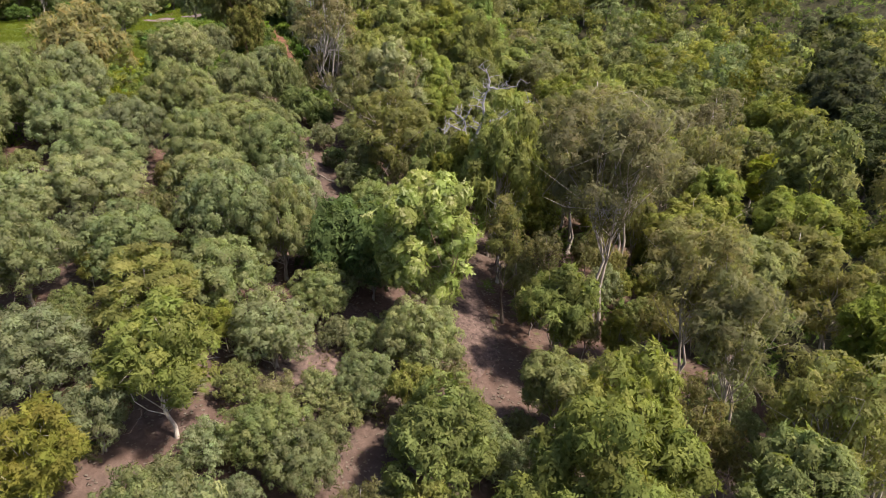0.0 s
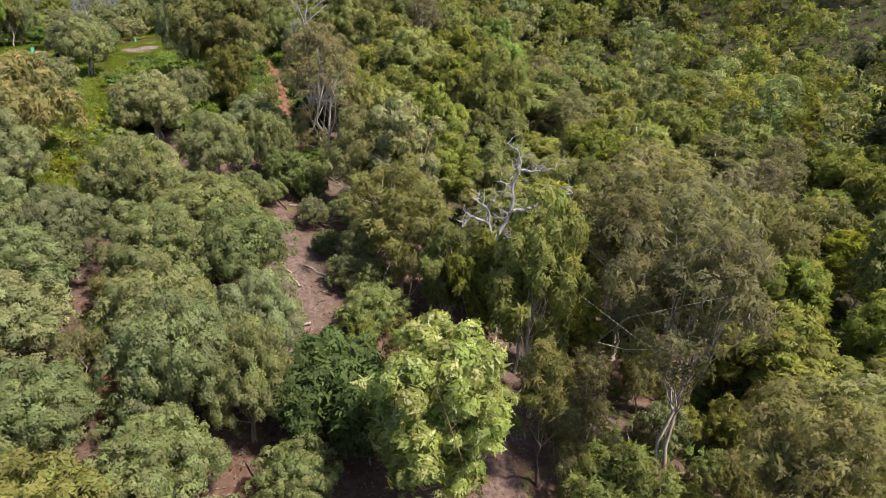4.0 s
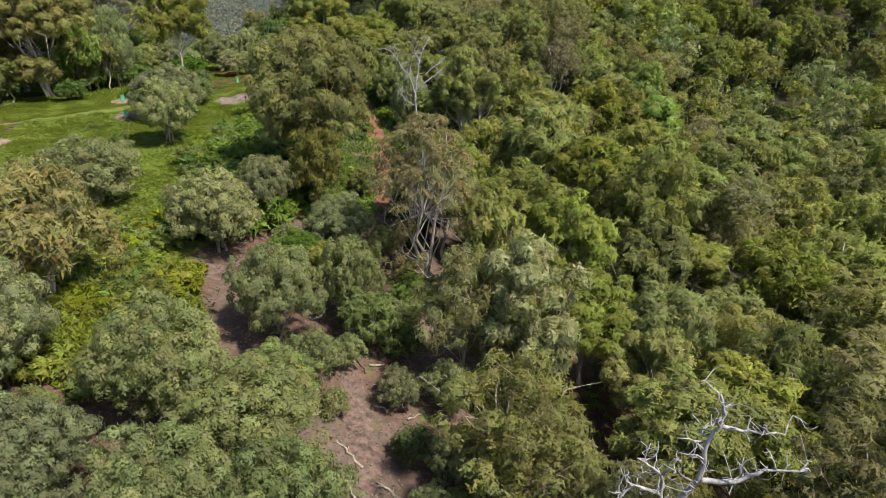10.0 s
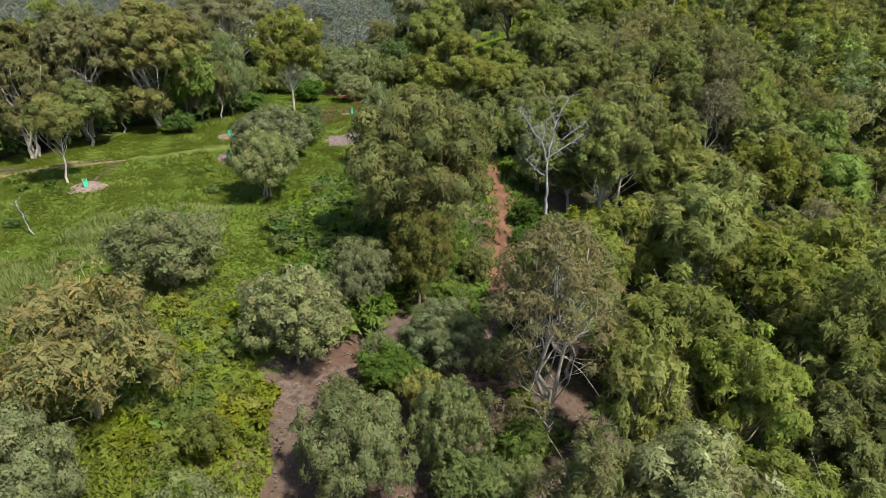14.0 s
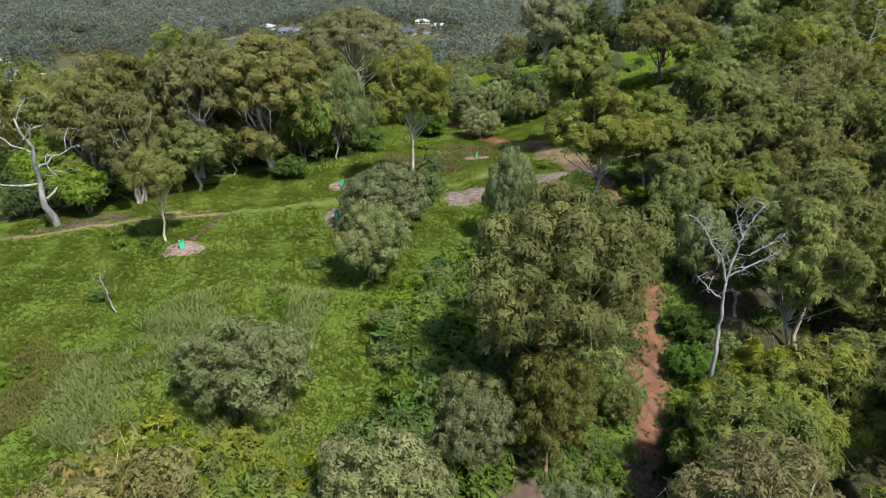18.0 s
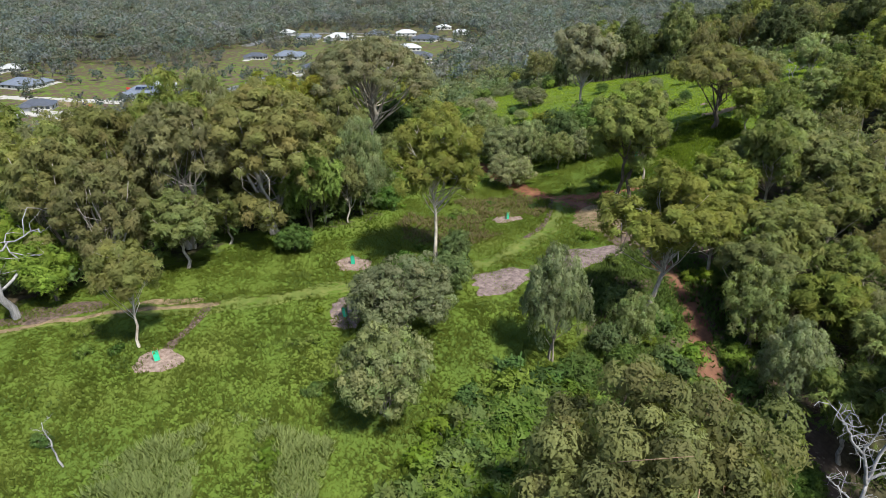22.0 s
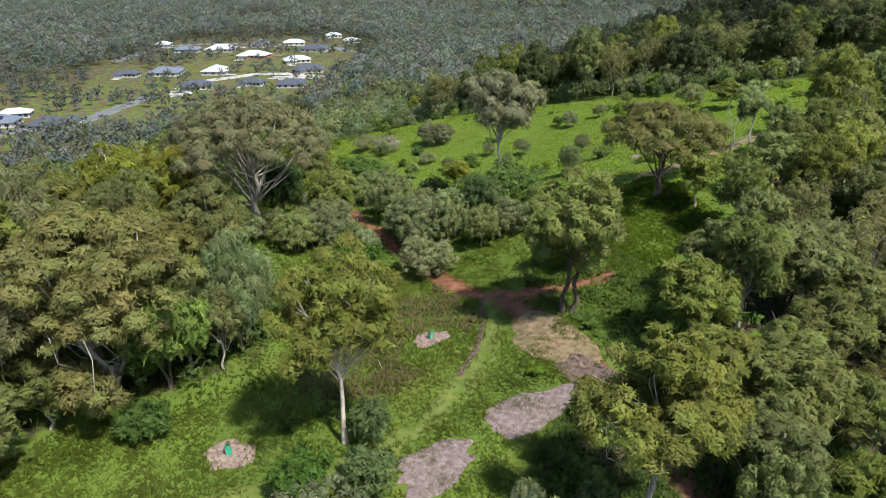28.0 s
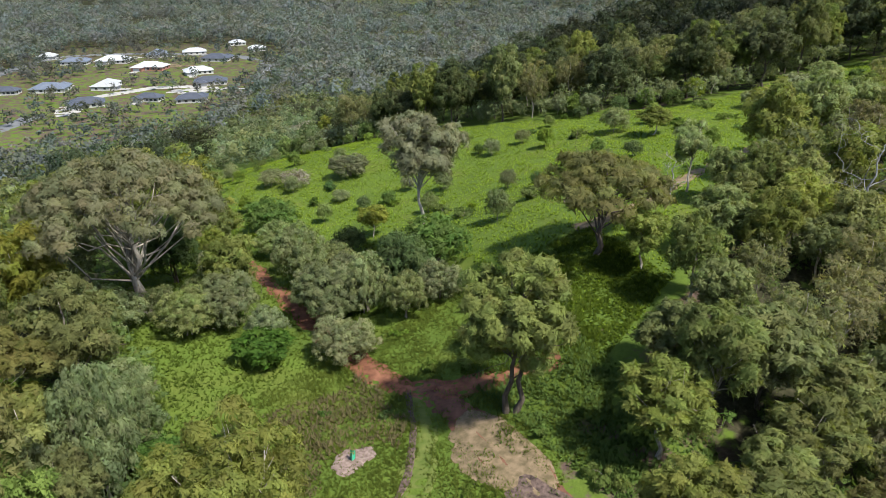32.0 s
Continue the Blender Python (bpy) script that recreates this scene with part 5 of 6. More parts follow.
# ---- grass ----
def tufts(name, label, zone, n, height, wide, seed, leaves, keep=lambda x, y: True, lie=0.75, tracks=True):
    rng = np.random.default_rng(seed)
    lo, hi = np.min(zone, 0), np.max(zone, 0)
    x, y = rng.uniform(lo[0], hi[0], n), rng.uniform(lo[1], hi[1], n)
    ok = inside(x, y, zone)
    for line, gap in () if not tracks else ((GRASS_TRACK, 0.9), (FOREST_TRACK, 1.2), (CROSS_TRACK, 1.2), (UPPER_TRACK, 0.9)):
        ok &= along(x, y, line) > gap * rng.uniform(0.1, 1.3, n)
    for cx, cy, r in () if not tracks else ((-71.2, 105, 1.9), (-69.6, 128.2, 1.9), (-63.7, 152.2, 1.9), (-55.5, 131.6, 1.9), (-53.3, 136.4, 1.9), (-51.2, 141.2, 2.3), (-48.0, 146.4, 2.5), (-63.6, 120, 1.8), (-53.5, 157, 2.4), (-49.5, 153.6, 2.4), (-32.6, 85.8, 2.4)):
        ok &= np.hypot(x - cx, y - cy) > r * rng.uniform(0.35, 1.1, n)
    ok &= keep(x, y)
    x, y = x[ok], y[ok]
    n = len(x)
    clumpy = 0.6 + 0.8 * (0.5 + 0.5 * np.sin(x * 0.7 + np.sin(y * 0.5) * 2) * np.sin(y * 0.8 + 1))
    p = np.stack([x, y, land(x, y) + (-0.03 if tracks else 0.05)], -1)
    co = []
    for k in range(3):
        a = rng.uniform(0, 2 * np.pi, n)
        d = np.stack([np.cos(a), np.sin(a), 0 * a], -1)
        h = (height * clumpy * rng.uniform(0.6, 1.3, n))[:, None]
        s = np.stack([-d[:, 1], d[:, 0], 0 * a], -1) * wide * rng.uniform(0.7, 1.3, n)[:, None]
        co.append(np.stack([p + s, p - s, p + d * h * lie + np.array([0, 0, 1.0]) * h], 1))
    co = np.concatenate(co).reshape(-1, 3)
    t = len(co) // 3
    me = bpy.data.meshes.new(name)
    me.vertices.add(3 * t)
    me.vertices.foreach_set("co", co.ravel())
    me.loops.add(3 * t)
    me.loops.foreach_set("vertex_index", np.arange(3 * t))
    me.polygons.add(t)
    me.polygons.foreach_set("loop_start", np.arange(0, 3 * t, 3))
    me.materials.append(LEAVES[leaves])
    me.update()
    me.polygons.foreach_set("use_smooth", np.ones(t, bool))
    up = rng.normal(0, 0.3, (t, 3)) + (0, 0, 1)
    me.normals_split_custom_set(np.repeat(up / np.linalg.norm(up, axis=1)[:, None], 3, 0))
    return tagged(new(name, me), label, "grass", kind="stuff")


tufts("meadow_grass", "lush green meadow grass", MEADOW, 165000, 0.22, 0.055, 71, "grass", lie=1.2)
tufts("dry_grass", "brownish dry grass round the planted trees", [(-72, 136), (-62, 138), (-60, 150), (-61, 162), (-70, 166), (-77, 152)], 5000, 0.4, 0.10, 76, "drygrass", lambda x, y: np.sin(x * 0.55 + 1) + np.sin(y * 0.45) > -0.5)
tufts("meadow_weeds", "darker leafy weeds scattered through the meadow", MEADOW, 34000, 0.28, 0.08, 77, "weeds", lambda x, y: np.sin(x * 0.42 + np.sin(y * 0.31) * 1.7) * np.sin(y * 0.37 + 0.6) > 0.55)
tufts("tall_grass", "tall bluish-green grass in drifts", [(-46, 84), (-58, 82), (-66, 92), (-60, 104), (-52, 106), (-48, 98)], 16000, 0.55, 0.07, 72, "bluegrass", lambda x, y: np.sin(x * 0.5 + y * 0.2) + np.sin(y * 0.6 + x * 0.31) + 0.9 * np.sin(x * 2.3) * np.sin(y * 1.9) + 0.25 * ((x * 37.7 + y * 91.3) % 3) > 0.3)
tufts("slope_grass", "bright green grass on the open slope", SLOPE, 100000, 0.26, 0.12, 73, "slopegrass")
tufts("rough_grass", "rough green grass among the bushes", [(-73, 138), (-80, 150), (-75, 168), (-62, 184), (-68, 196), (-100, 205), (-126, 216), (-122, 180), (-104, 165), (-90, 152), (-84, 130), (-86, 108)], 48000, 0.3, 0.10, 75, "grass")
tufts("track_weeds", "rank green weeds between the track and the forest", [(-40, 150), (-58, 166), (-50, 174), (-34, 160), (-26, 135), (-20, 112), (-23, 100), (-36, 96), (-40, 112), (-42, 128)], 36000, 0.45, 0.10, 81, "weeds")
tufts("verge_weeds", "green weeds between mulch and forest track", [(-48, 138), (-46.5, 152), (-38, 147), (-36, 138), (-38, 126), (-43, 122), (-43, 130)], 9000, 0.4, 0.08, 83, "weeds")
tufts("verge_weeds", "green weeds behind the cross track", [(-58, 166), (-44, 167), (-38, 180), (-48, 192), (-60, 184)], 14000, 0.35, 0.1, 85, "grass")
tufts("thicket_weeds", "deep green weeds under the low shrubs", THICKET, 22000, 0.45, 0.09, 82, "weeds")
tufts("leaf_litter", "dry fallen leaves and bark scraps on bare earth", [(-50, 60), (-48, 92), (-26, 96), (-22, 150), (-34, 150), (-16, 118), (-10, 92), (2, 76), (9, 60), (10, 36), (-30, 26)], 30000, 0.03, 0.085, 79, "litter", lie=5.0, tracks=False)
tufts("herb_layer", "yellow-green herbs in the shrubby clearing", HERBS, 14000, 0.45, 0.16, 78, "herbgrass")
tufts("herb_layer", "mixed green herbs and grass below the trees", [(-80, 60), (-100, 86), (-60, 72), (-44, 76), (-36, 84), (-34, 76), (-44, 60)], 24000, 0.3, 0.10, 74, "grass")
tufts("dry_grass", "brownish dry grass at the meadow's edge", [(-64, 94), (-57, 80), (-62, 78), (-68, 88)], 5000, 0.35, 0.06, 84, "drygrass", lambda x, y: np.sin(x * 0.7) + np.sin(y * 0.6) > -0.4)


# ---- tree guards ----
GUARD_GREEN = plain("green_corrugated_plastic", (0.03, 0.42, 0.24), (0.06, 0.52, 0.31), 6.0, 0.4, 0.4)
STAKE_WOOD = plain("hardwood_stake", (0.26, 0.17, 0.10), (0.38, 0.27, 0.17), 5.0)


def block(name, sx, sy, sz, material, bevel=0.0):
    bm = bmesh.new()
    bmesh.ops.create_cube(bm, size=1)
    bmesh.ops.scale(bm, vec=(sx, sy, sz), verts=bm.verts)
    if bevel:
        bmesh.ops.bevel(bm, geom=bm.edges[:], offset=bevel, segments=1, affect="EDGES")
    me = bpy.data.meshes.new(name)
    bm.to_mesh(me)
    bm.free()
    me.materials.append(material)
    return me


def tree_guard(x, y, seed, size=1.0):
    z = float(land(x, y)) + 0.08
    rng = np.random.default_rng(seed)
    patch("mulch_ring", x, y, 2.1 * size, 1.9 * size, MULCH, "round pale mulch ring in the grass", 0, seed)
    g = thing("tree_guard", pose(x, y, z, rng.uniform(-5, 5), rng.uniform(-5, 5), rng.uniform(0, 90)), "green plastic tree guard staked on mulch", "tree guard", "tree guards")
    bm = bmesh.new()
    a = [bm.verts.new((0.27 * math.cos(t), 0.27 * math.sin(t), q)) for q in (0, 0.95) for t in (0.5, 2.6, 4.7)]
    b = [bm.verts.new((0.25 * math.cos(t), 0.25 * math.sin(t), q)) for q in (0, 0.95) for t in (0.5, 2.6, 4.7)]
    for k in range(3):
        j = (k + 1) % 3
        bm.faces.new((a[k], a[j], a[3 + j], a[3 + k]))
        bm.faces.new((b[k], b[3 + k], b[3 + j], b[j]))
        bm.faces.new((a[3 + k], a[3 + j], b[3 + j], b[3 + k]))
    me = bpy.data.meshes.new("sleeve")
    bm.to_mesh(me)
    bm.free()
    me.materials.append(GUARD_GREEN)
    part("sleeve", me, g)
    for t in (0.5, 2.6, 4.7):
        s = part("stake", block("stake", 0.035, 0.035, 1.25, STAKE_WOOD), g)
        s.matrix_basis = pose(0.29 * math.cos(t), 0.29 * math.sin(t), 0.5)
    cl = np.array([[0, 0, 0.85, 0.2, 0.2, 0.3], [0.05, 0, 1.1, 0.14, 0.14, 0.2]])
    part("sapling", leaf_mesh("sapling", rng, cl, 60, 0.14, 0.5, LEAVES["young"], m=0), g, "small planted sapling")


for i, (x, y) in enumerate(((-71.2, 105.0), (-69.6, 128.2), (-63.7, 152.2), (-62.6, 119.0), (-20.6, 256.6), (-51.0, 203.6), (-55.5, 178.5))):
    tree_guard(x, y, 80 + i)


# ---- fallen wood and stones ----
def fallen(x, y, length, r, turn, seed, material, label):
    rng = np.random.default_rng(seed)
    w = Wood()
    pts = w.bend(rng, (-length / 2, 0, r * 0.6), (length / 2, 0, r * 0.6), r, r * 0.45, 0.03, 7, 7)
    for k in (3, 5):
        w.bend(rng, pts[k], pts[k] + np.array([rng.uniform(0.2, 0.8), rng.uniform(-0.6, 0.6), 0.35]) * length * 0.25, r * 0.4, r * 0.12, 0.1, 4, 5)
    ob = tagged(new("fallen_branch", w.mesh("fallen_branch", material)), label, "fallen branch")
    dz = float(land(x + math.cos(radians(turn)), y + math.sin(radians(turn))) - land(x, y))
    ob.matrix_basis = pose(x, y, float(land(x, y)) + 0.03, 0, 0, turn) @ pose(0, 0, 0, 0, -math.degrees(math.atan(dz)), 0)


for i in range(46):
    a = FOREST_TRACK[rs.randrange(0, 9)]
    x, y = a[0] + rs.uniform(-6, 5), a[1] + rs.uniform(-5, 5)
    fallen(x, y, rs.uniform(1.2, 4.5), rs.uniform(0.05, 0.14), rs.uniform(0, 360), 90 + i, BARK_GREY if i % 3 else BARK_DARK, "grey fallen branch on bare earth" if i % 3 else "dark fallen branch on leaf litter")


# ---- the estate in the valley ----
ROOFS = {"dark": plain("charcoal_roof_sheet", (0.050, 0.055, 0.070), (0.075, 0.080, 0.100), 0.4, 0.5), "light": plain("pale_grey_roof_sheet", (0.288, 0.288, 0.288), (0.368, 0.368, 0.360), 0.4, 0.5),
         "white": plain("white_roof_sheet", (0.34, 0.345, 0.36), (0.43, 0.43, 0.44), 0.4, 0.45), "solar": plain("slate_blue_roof_sheet", (0.10, 0.115, 0.15), (0.14, 0.155, 0.19), 0.4, 0.5)}
RENDER_WHITE = plain("white_rendered_wall", (0.400, 0.384, 0.360), (0.480, 0.464, 0.432), 0.6)
BRICK_RED = plain("red_brown_brick_wall", (0.25, 0.12, 0.09), (0.34, 0.17, 0.13), 1.5)
PANE = plain("dark_window_glass", (0.02, 0.025, 0.03), (0.035, 0.04, 0.05), 1.0, 0.1, 0.6)
DOOR_GREY = plain("grey_panel_door", (0.30, 0.30, 0.31), (0.38, 0.38, 0.38), 1.0)
SOLAR = plain("solar_cells", (0.012, 0.016, 0.035), (0.02, 0.026, 0.05), 2.0, 0.2, 0.5)
CONCRETE = plain("pale_concrete", (0.272, 0.256, 0.232), (0.400, 0.376, 0.344), 0.3)
ASPHALT = plain("asphalt", (0.10, 0.10, 0.105), (0.15, 0.15, 0.15), 0.4)
RED_PAINT = plain("red_plastic", (0.55, 0.04, 0.03), (0.65, 0.07, 0.05), 1.0)


HOMES = []


def house(x, y, w, style, turn, wall, seed):
    """A low hip-roofed house with a garage wing."""
    HOMES.append((x, y))
    rng = random.Random(seed)
    d, h = w * rng.uniform(0.55, 0.68), 2.8
    hs = thing("house", pose(x, y, float(land(x, y)), 0, 0, turn), {"dark": "low house with charcoal hip roof", "light": "low house with pale grey hip roof", "white": "low house with white sheet roof", "solar": "low house with slate roof and solar panels"}[style], "house", "houses of the estate")
    b = part("wall", block("wall", w, d, h, wall), hs)
    b.matrix_basis = pose(0, 0, h / 2 - 0.2)
    g = part("garage_wall", block("garage_wall", w * 0.36, d * 0.34, h, wall), hs)
    g.matrix_basis = pose(-w * 0.28, -d * 0.67, h / 2 - 0.2)

    def hip(name, hw, hd, rise, cx, cy, zed):
        o = 0.7
        hw, hd = hw / 2 + o, hd / 2 + o
        run = min(hw, hd)
        v = [(-hw, -hd, 0), (hw, -hd, 0), (hw, hd, 0), (-hw, hd, 0)]
        v += [(-hw + run, 0, rise), (hw - run, 0, rise)] if hw >= hd else [(0, -hd + run, rise), (0, hd - run, rise)]
        f = [(0, 1, 5, 4), (1, 2, 5), (2, 3, 4, 5), (3, 0, 4), (3, 2, 1, 0)] if hw >= hd else [(0, 1, 4), (1, 2, 5, 4), (2, 3, 5), (3, 0, 4, 5), (3, 2, 1, 0)]
        p = part(name, mesh_of(name, v, f, ROOFS[style]), hs)
        p.matrix_basis = pose(cx, cy, zed)
        return p

    rise = 0.21 * d + 0.5
    hip("roof", w, d, rise, 0, 0, h - 0.2)
    hip("garage_roof", w * 0.36, d * 0.5, rise * 0.6, -w * 0.28, -d * 0.62, h - 0.19)
    for fx in (0.02, 0.2, 0.38):
        p = part("window", block("window", 1.9, 0.1, 1.3, PANE), hs)
        p.matrix_basis = pose(w * fx, -d / 2 - 0.02, 1.4)
    for fx in (-0.36, -0.1, 0.15, 0.38):
        p = part("window", block("window", 1.7, 0.1, 1.2, PANE), hs)
        p.matrix_basis = pose(w * fx, d / 2 + 0.02, 1.4)
    for s in (-1, 1):
        for fy in (-0.25, 0.2):
            p = part("window", block("window", 0.1, 1.6, 1.2, PANE), hs)
            p.matrix_basis = pose(s * (w / 2 + 0.02), d * fy, 1.4)
    p = part("garage_door", block("garage_door", 4.8, 0.1, 2.2, DOOR_GREY), hs)
    p.matrix_basis = pose(-w * 0.28, -d * 0.84 - 0.03, 1.0)
    p = part("front_door", block("front_door", 1.0, 0.1, 2.1, DOOR_GREY), hs)
    p.matrix_basis = pose(-w * 0.05, -d / 2 - 0.03, 1.0)
    if style == "solar":
        slope = math.atan2(rise, d / 2 + 0.7)
        for k in range(3):
            p = part("solar_panel", block("solar_panel", 3.0, 2.6, 0.06, SOLAR), hs)
            p.matrix_basis = pose(-w * 0.02 + k * 3.3 - 2.0, -d * 0.26, h - 0.2 + rise * 0.62, -90 + 90 + math.degrees(slope), 0, 0)
    pad = part("driveway", block("driveway", 5.2, d * 0.6, 0.16, CONCRETE), hs)
    pad.matrix_basis = pose(-w * 0.28, -d * 1.12, 0.02)


house(-333, 504, 21, "dark", 31, RENDER_WHITE, 1)
house(-309, 451, 17, "dark", 207, RENDER_WHITE, 2)
house(-335, 445, 15, "dark", 12, RENDER_WHITE, 3)
house(-391, 471, 21, "light", 110, RENDER_WHITE, 4)
house(-360, 421, 19, "dark", 42, RENDER_WHITE, 5)
house(-417, 450, 21, "solar", 207, RENDER_WHITE, 6)
house(-436, 434, 15, "dark", 26, RENDER_WHITE, 7)
house(-368, 538, 20, "white", 43, RENDER_WHITE, 8)
house(-414, 543, 23, "white", 14, BRICK_RED, 9)
house(-392, 596, 22, "dark", 193, RENDER_WHITE, 10)
house(-465, 562, 24, "white", 20, RENDER_WHITE, 11)
house(-433, 622, 19, "white", 219, RENDER_WHITE, 12)
house(-457, 602, 21, "solar", 114, RENDER_WHITE, 13)
house(-489, 545, 20, "solar", 206, RENDER_WHITE, 14)
house(-425, 790, 15, "white", 38, BRICK_RED, 15)
house(-356, 749, 17, "white", 42, RENDER_WHITE, 16)
house(-432, 687, 15, "white", 220, RENDER_WHITE, 17)
house(-393, 659, 15, "white", 31, RENDER_WHITE, 18)
house(-381, 303, 21, "solar", 34, RENDER_WHITE, 19)
house(-351, 312, 20, "dark", 205, RENDER_WHITE, 20)
house(-390, 320, 15, "white", 42, RENDER_WHITE, 21)
house(-464, 276, 22, "solar", 197, RENDER_WHITE, 22)
house(-396, 250, 16, "dark", 45, RENDER_WHITE, 23)
house(-532, 302, 15, "light", 35, RENDER_WHITE, 24)
house(-315, 551, 15, "white", 27, RENDER_WHITE, 25)
house(-534, 561, 15, "light", 104, RENDER_WHITE, 26)

for name, line, width in (("estate_road", [(-500, 478), (-528, 538), (-528, 578), (-500, 600), (-458, 616), (-386, 622), (-330, 585)], 9.0), ("estate_road", [(-352, 396), (-368, 412), (-376, 440), (-362, 480), (-345, 490), (-300, 492)], 8.0),
                          ("estate_road", [(-322, 225), (-346, 252), (-364, 292), (-350, 330), (-368, 390)], 9.0), ("estate_road", [(-480, 232), (-436, 258), (-400, 272), (-364, 290)], 8.0)):
    ribbon(name, line, width, ASPHALT if width > 8.5 else CONCRETE, "pale sealed estate road", lift=0.12, ragged=0.02, seed=int(width * 10))
for x, y, rx, ry, t, k in ((-372, 250, 26, 11, 40, 1), (-405, 262, 20, 9, 20, 2), (-330, 478, 18, 8, 20, 3), (-420, 560, 30, 8, 10, 4), (-470, 588, 26, 6, 15, 5), (-340, 238, 14, 5, 60, 6)):
    patch("building_lot", x, y, rx, ry, CONCRETE if k % 2 else TAN_EARTH, "graded pale building lot", t, 200 + k, 0.1)
for x, y, t in ((-393, 300, 10), (-366, 262, 60), (-352, 247, 20)):
    s = thing("site_sign", pose(x, y, float(land(x, y)), 0, 0, t), "red site banner on two posts", "sign")
    part("banner", block("banner", 3.2, 0.08, 2.4, RED_PAINT), s).matrix_basis = pose(0, 0, 2.6)
    for q in (-1.5, 1.5):
        part("post", block("post", 0.1, 0.1, 3.8, DOOR_GREY), s).matrix_basis = pose(q, 0.1, 1.9)


# ---- far woods ----
def far_woods(name, label, spots, H, W, leaves, per, size, seed, spread=0.17, vary=0.3):
    """Many trees at once: each a rounded head of leaf sprays with its own height and tone."""
    rng = np.random.default_rng(seed)
    spots = np.asarray(spots)
    z = land(spots[:, 0], spots[:, 1])
    n = len(spots)
    grow_by = rng.uniform(0.68, 1.25, n)
    cl, owner = [], []
    for k in range(7):
        o = rng.normal(0, spread * W, (n, 2)) * grow_by[:, None]
        r = W * rng.uniform(0.2, 0.34, n) * grow_by
        up = np.where(k < 3, 0.84, 0.58) + rng.uniform(-0.12, 0.08, n)
        cl.append(np.column_stack([spots[:, 0] + o[:, 0], spots[:, 1] + o[:, 1], z + H * up * grow_by, r, r, r * 0.85]))
    me = leaf_mesh(name, rng, np.concatenate(cl), n * per, size, 0.6, LEAVES[leaves], lift=0.35, jitter=0.35, droop=0.2, fill=0.6, m=0 if leaves == "hill" or per <= 100 else 4, k=0.5, owner=owner, bulk=1.3)
    tone = rng.uniform(1 - vary, 1 + vary, n)[:, None] * np.column_stack([rng.uniform(0.85, 1.12, n), np.ones(n), rng.uniform(0.85, 1.2, n)])
    which = owner[0] % n
    col = np.ones((len(which), 4))
    col[:, :3] = tone[which]
    a = me.color_attributes.new("tone", "FLOAT_COLOR", "POINT")
    a.data.foreach_set("color", np.repeat(col, 3, 0).ravel())
    return tagged(new(name, me), label, "woods", kind="stuff")


def scatter(xs, ys, step, test, seed):
    rng = np.random.default_rng(seed)
    X, Y = np.meshgrid(np.arange(xs[0], xs[1], step), np.arange(ys[0], ys[1], step))
    p = np.column_stack([X.ravel(), Y.ravel()]) + rng.uniform(-0.45, 0.45, (X.size, 2)) * step
    return p[test(p[:, 0], p[:, 1])]


def in_view(x, y):
    a = np.degrees(np.arctan2(-(x + 20), y - 60))
    return (a > -42) & (a < 72)


def homes_clear(x, y):
    ok = ~inside(x, y, ESTATE)
    for cx, cy, rx, ry in CLEARINGS:
        ok &= ((x - cx) / rx) ** 2 + ((y - cy) / ry) ** 2 > 1
    return ok


rest = np.array([r[:2] for r in REST if r[1] < 255])
uphill = np.array([r[:2] for r in REST if r[1] >= 255])
far_woods("hillside_woods", "gum forest above the grassy slope, leaf colour darkened for shade", uphill, 16, 8.6, "hill", 420, 0.95, 322, 0.17, 0.4)
band = scatter((-235, -112), (268, 400), 5.4, lambda x, y: ~inside(x, y, SLOPE) & ~inside(x, y, GROVE) & ~inside(x, y, ESTATE) & (y < 282 + 1.2 * np.maximum(0, -112 - x)) & (y > 262 + 0.75 * np.maximum(0, -130 - x)), 336)
far_woods("band_of_bushes", "grey-green wattle bushes below the hill forest", band, 5.5, 5.6, "valley", 240, 0.55, 337)
hedge = scatter((-165, 20), (250, 330), 4.2, lambda x, y: ~inside(x, y, SLOPE) & (inside(x, y - 11, SLOPE) | inside(x - 6, y - 9, SLOPE)) & (y > 262), 323)
far_woods("hedge_of_bushes", "light green wattle bushes along the top of the slope", hedge, 5.5, 5.2, "bush", 260, 0.42, 324)
far_woods("forest_canopy", "continuous gum forest canopy beyond the nearest trees", rest[0::2], 13, 8.2, "canopy", 600, 0.72, 320)
far_woods("forest_canopy", "darker gum forest canopy beyond the nearest trees", rest[1::2], 13.5, 8.2, "canopy", 600, 0.72, 321)
floor_spots = scatter((-50, 120), (40, 260), 3.6, lambda x, y: (x > np.interp(y, [20, 50, 62, 75, 90, 112, 130, 150, 165, 185, 200, 220, 250], [14, 14, 8, -3, -15, -18, -24, -33, -38, -34, -30, -22, -5])) & (x < 0.66 * y + 6) & (along(x, y, FOREST_TRACK) > 2.2), 330)
far_woods("undergrowth", "low green undergrowth on the forest floor", floor_spots, 1.9, 3.2, "dark_bush", 40, 0.6, 331)
grove_spots = scatter((-200, -72), (92, 260), 3.8, lambda x, y: inside(x, y, GROVE), 332)
far_woods("undergrowth", "low dark undergrowth in the grove", grove_spots, 3.4, 4.0, "dark_bush", 70, 0.6, 333)
dry_spots = scatter((-50, 8), (24, 84), 3.2, lambda x, y: (along(x, y, FOREST_TRACK) > 1.6) & (x < 4 - 0.2 * y + 6) & (np.sin(x * 0.9) * np.sin(y * 0.7) > -0.3), 334)
far_woods("dry_undergrowth", "thin dry brown-green undergrowth on leaf litter", dry_spots, 0.9, 1.8, "brown", 30, 0.3, 335)
hill = scatter((-140, 330), (325, 450), 7.6, lambda x, y: in_view(x, y) & (y > 342) & (x < 78), 301)
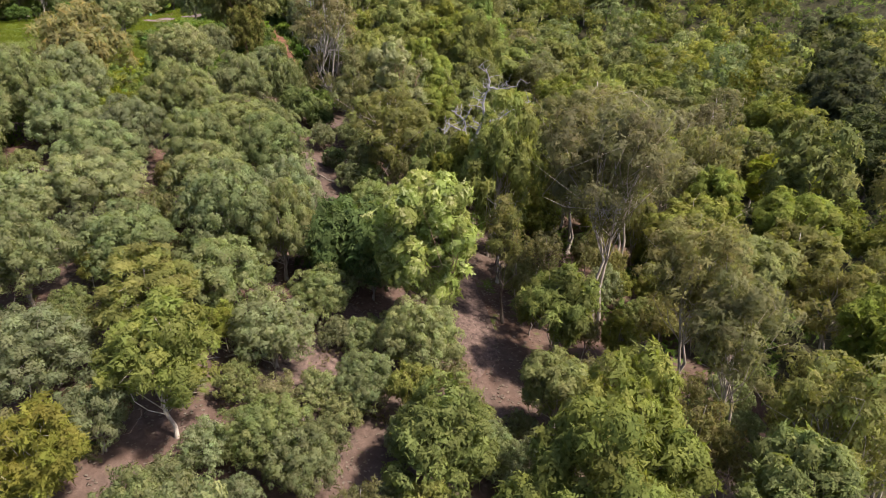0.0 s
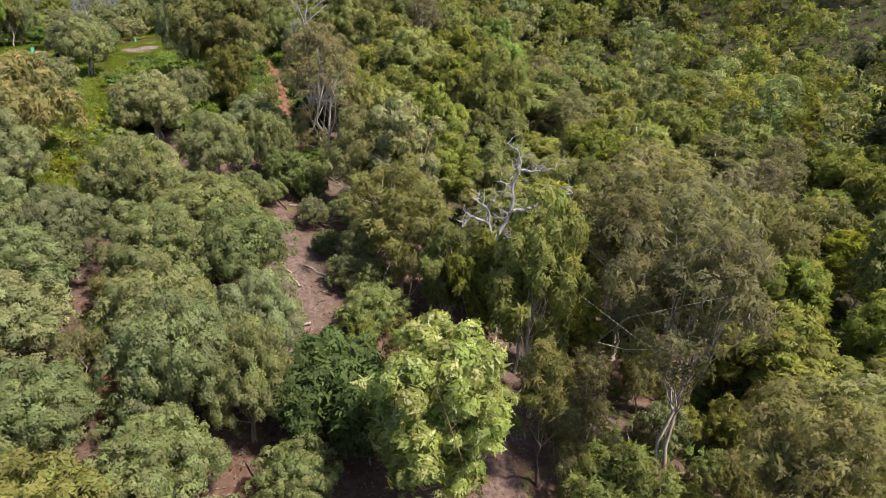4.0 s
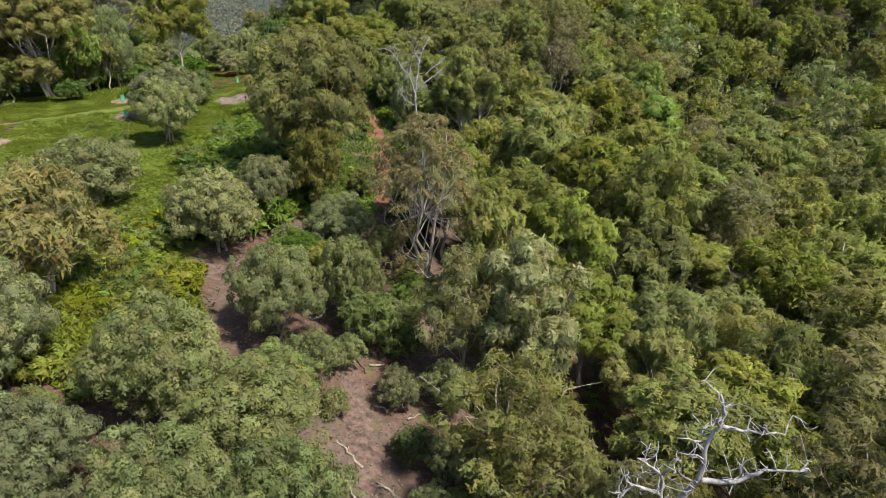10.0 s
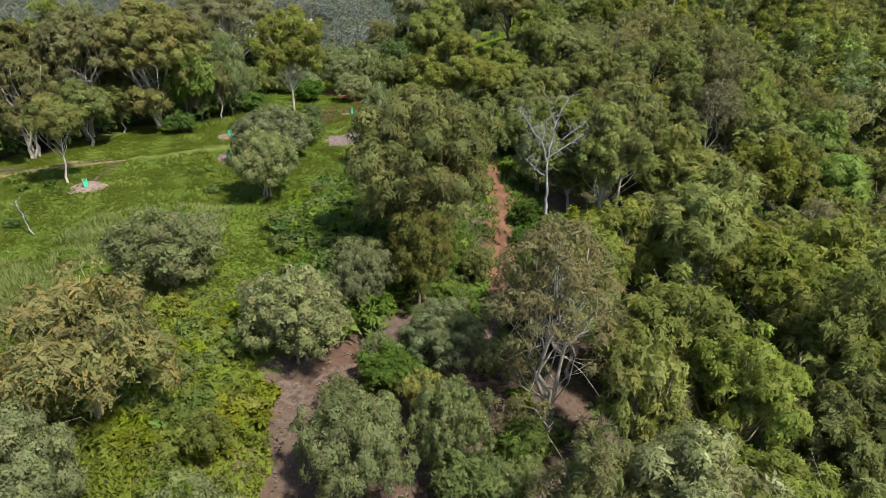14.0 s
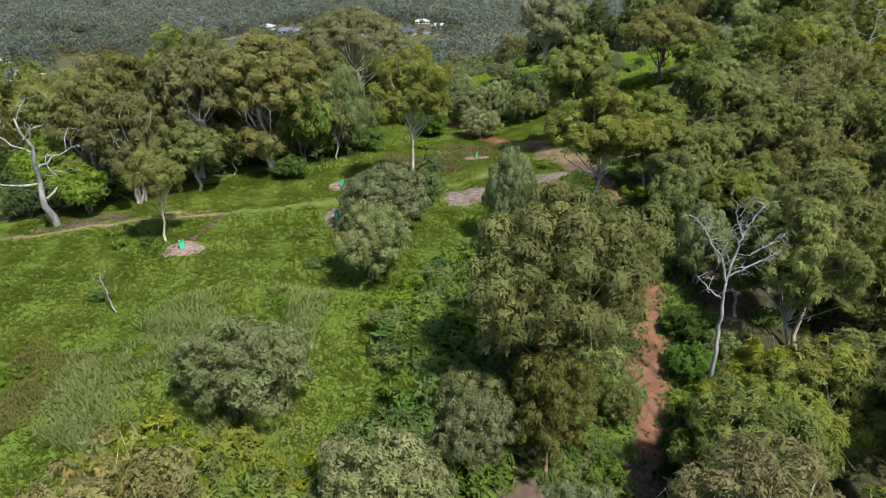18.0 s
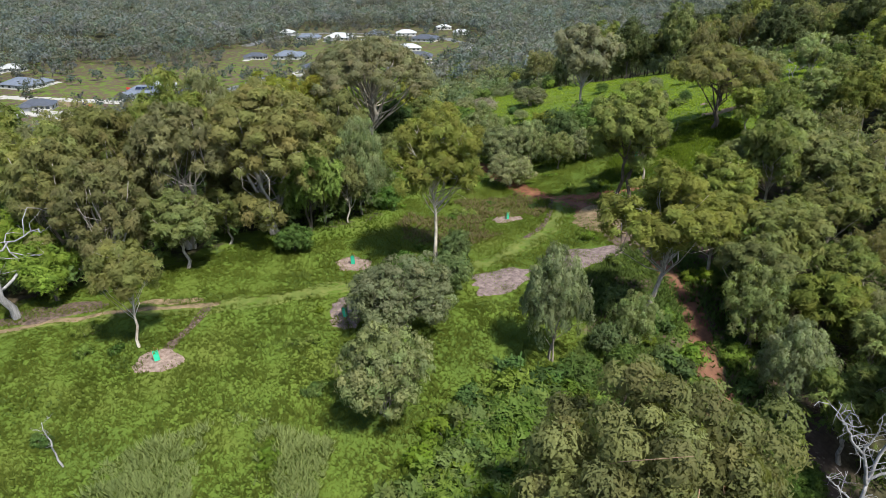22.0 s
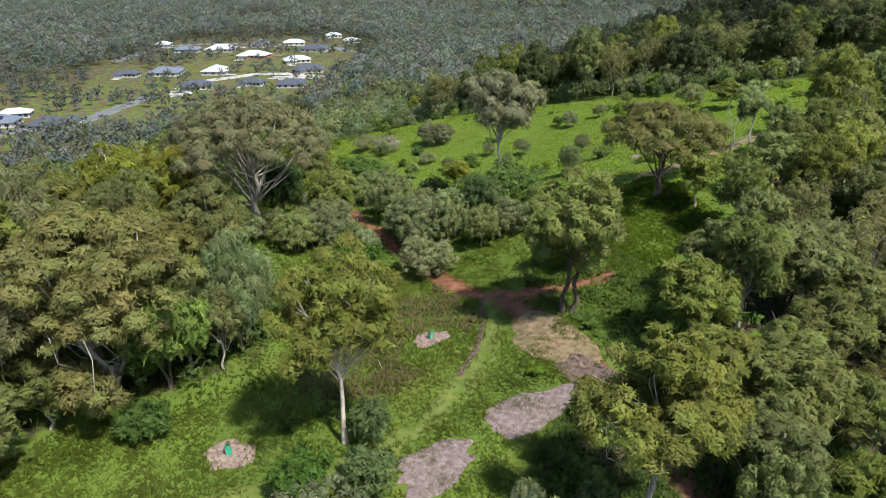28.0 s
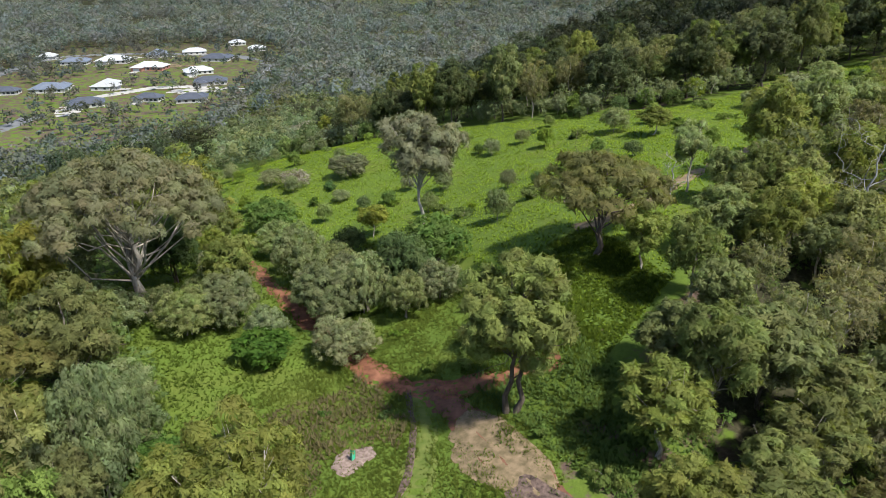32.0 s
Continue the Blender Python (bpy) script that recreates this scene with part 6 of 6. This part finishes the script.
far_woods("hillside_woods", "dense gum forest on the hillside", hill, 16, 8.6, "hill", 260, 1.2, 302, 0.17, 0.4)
east = scatter((50, 430), (30, 430), 7.2, lambda x, y: in_view(x, y) & (x > np.where(y < 200, np.maximum(55, 0.8 * (205 - y) + 55), 60 + (y - 196) * 0.2)) & (x < 0.82 * y + 50) & ((y < 342) | (x > 78)), 303)
far_woods("hillside_woods", "dense gum forest on the far side of the gully", east, 14, 8.2, "canopy", 220, 1.1, 304)
mid = scatter((-330, -100), (230, 520), 8.5, lambda x, y: in_view(x, y) & homes_clear(x, y) & ~inside(x, y, SLOPE) & ~inside(x, y, GROVE) & (y > 300 - 0.1 * x - 40) & (x < -150 + (y - 300) * 0.3), 305)
far_woods("valley_woods", "grey-green trees below the slope", mid, 8, 6.8, "valley", 200, 0.95, 306)
belt = scatter((-560, -200), (80, 720), 10, lambda x, y: in_view(x, y) & homes_clear(x, y) & ~inside(x, y, GROVE) & (x < -232 - 0.0 * y), 307)
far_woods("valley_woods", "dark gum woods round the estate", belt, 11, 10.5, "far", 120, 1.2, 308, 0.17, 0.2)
lots = scatter((-560, -250), (200, 700), 12, lambda x, y: inside(x, y, ESTATE) & (np.sin(x * 0.045 + 1) * np.sin(y * 0.06) > -0.15) & (np.min([np.hypot(x - a, y - b + 6) for a, b in HOMES], 0) > 21), 309)
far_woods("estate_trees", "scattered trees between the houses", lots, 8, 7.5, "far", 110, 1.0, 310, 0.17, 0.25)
plain_a = scatter((-1500, 500), (445, 1100), 12, lambda x, y: in_view(x, y) & homes_clear(x, y) & (y > 330) & (np.sin(x * 0.013) * np.sin(y * 0.017 + 1) > -0.85), 311)
plain_b = scatter((-1500, -540), (-100, 520), 13, lambda x, y: in_view(x, y) & homes_clear(x, y) & (np.sin(x * 0.013) * np.sin(y * 0.017 + 1) > -0.85), 312)
far_woods("plain_woods", "forest across the valley floor, haze put into its leaf colour", np.concatenate([plain_a, plain_b]), 13, 13, "far", 84, 1.6, 313, 0.17, 0.2)
beyond = scatter((-2900, 900), (1000, 2800), 34, lambda x, y: in_view(x, y) & homes_clear(x, y), 314)
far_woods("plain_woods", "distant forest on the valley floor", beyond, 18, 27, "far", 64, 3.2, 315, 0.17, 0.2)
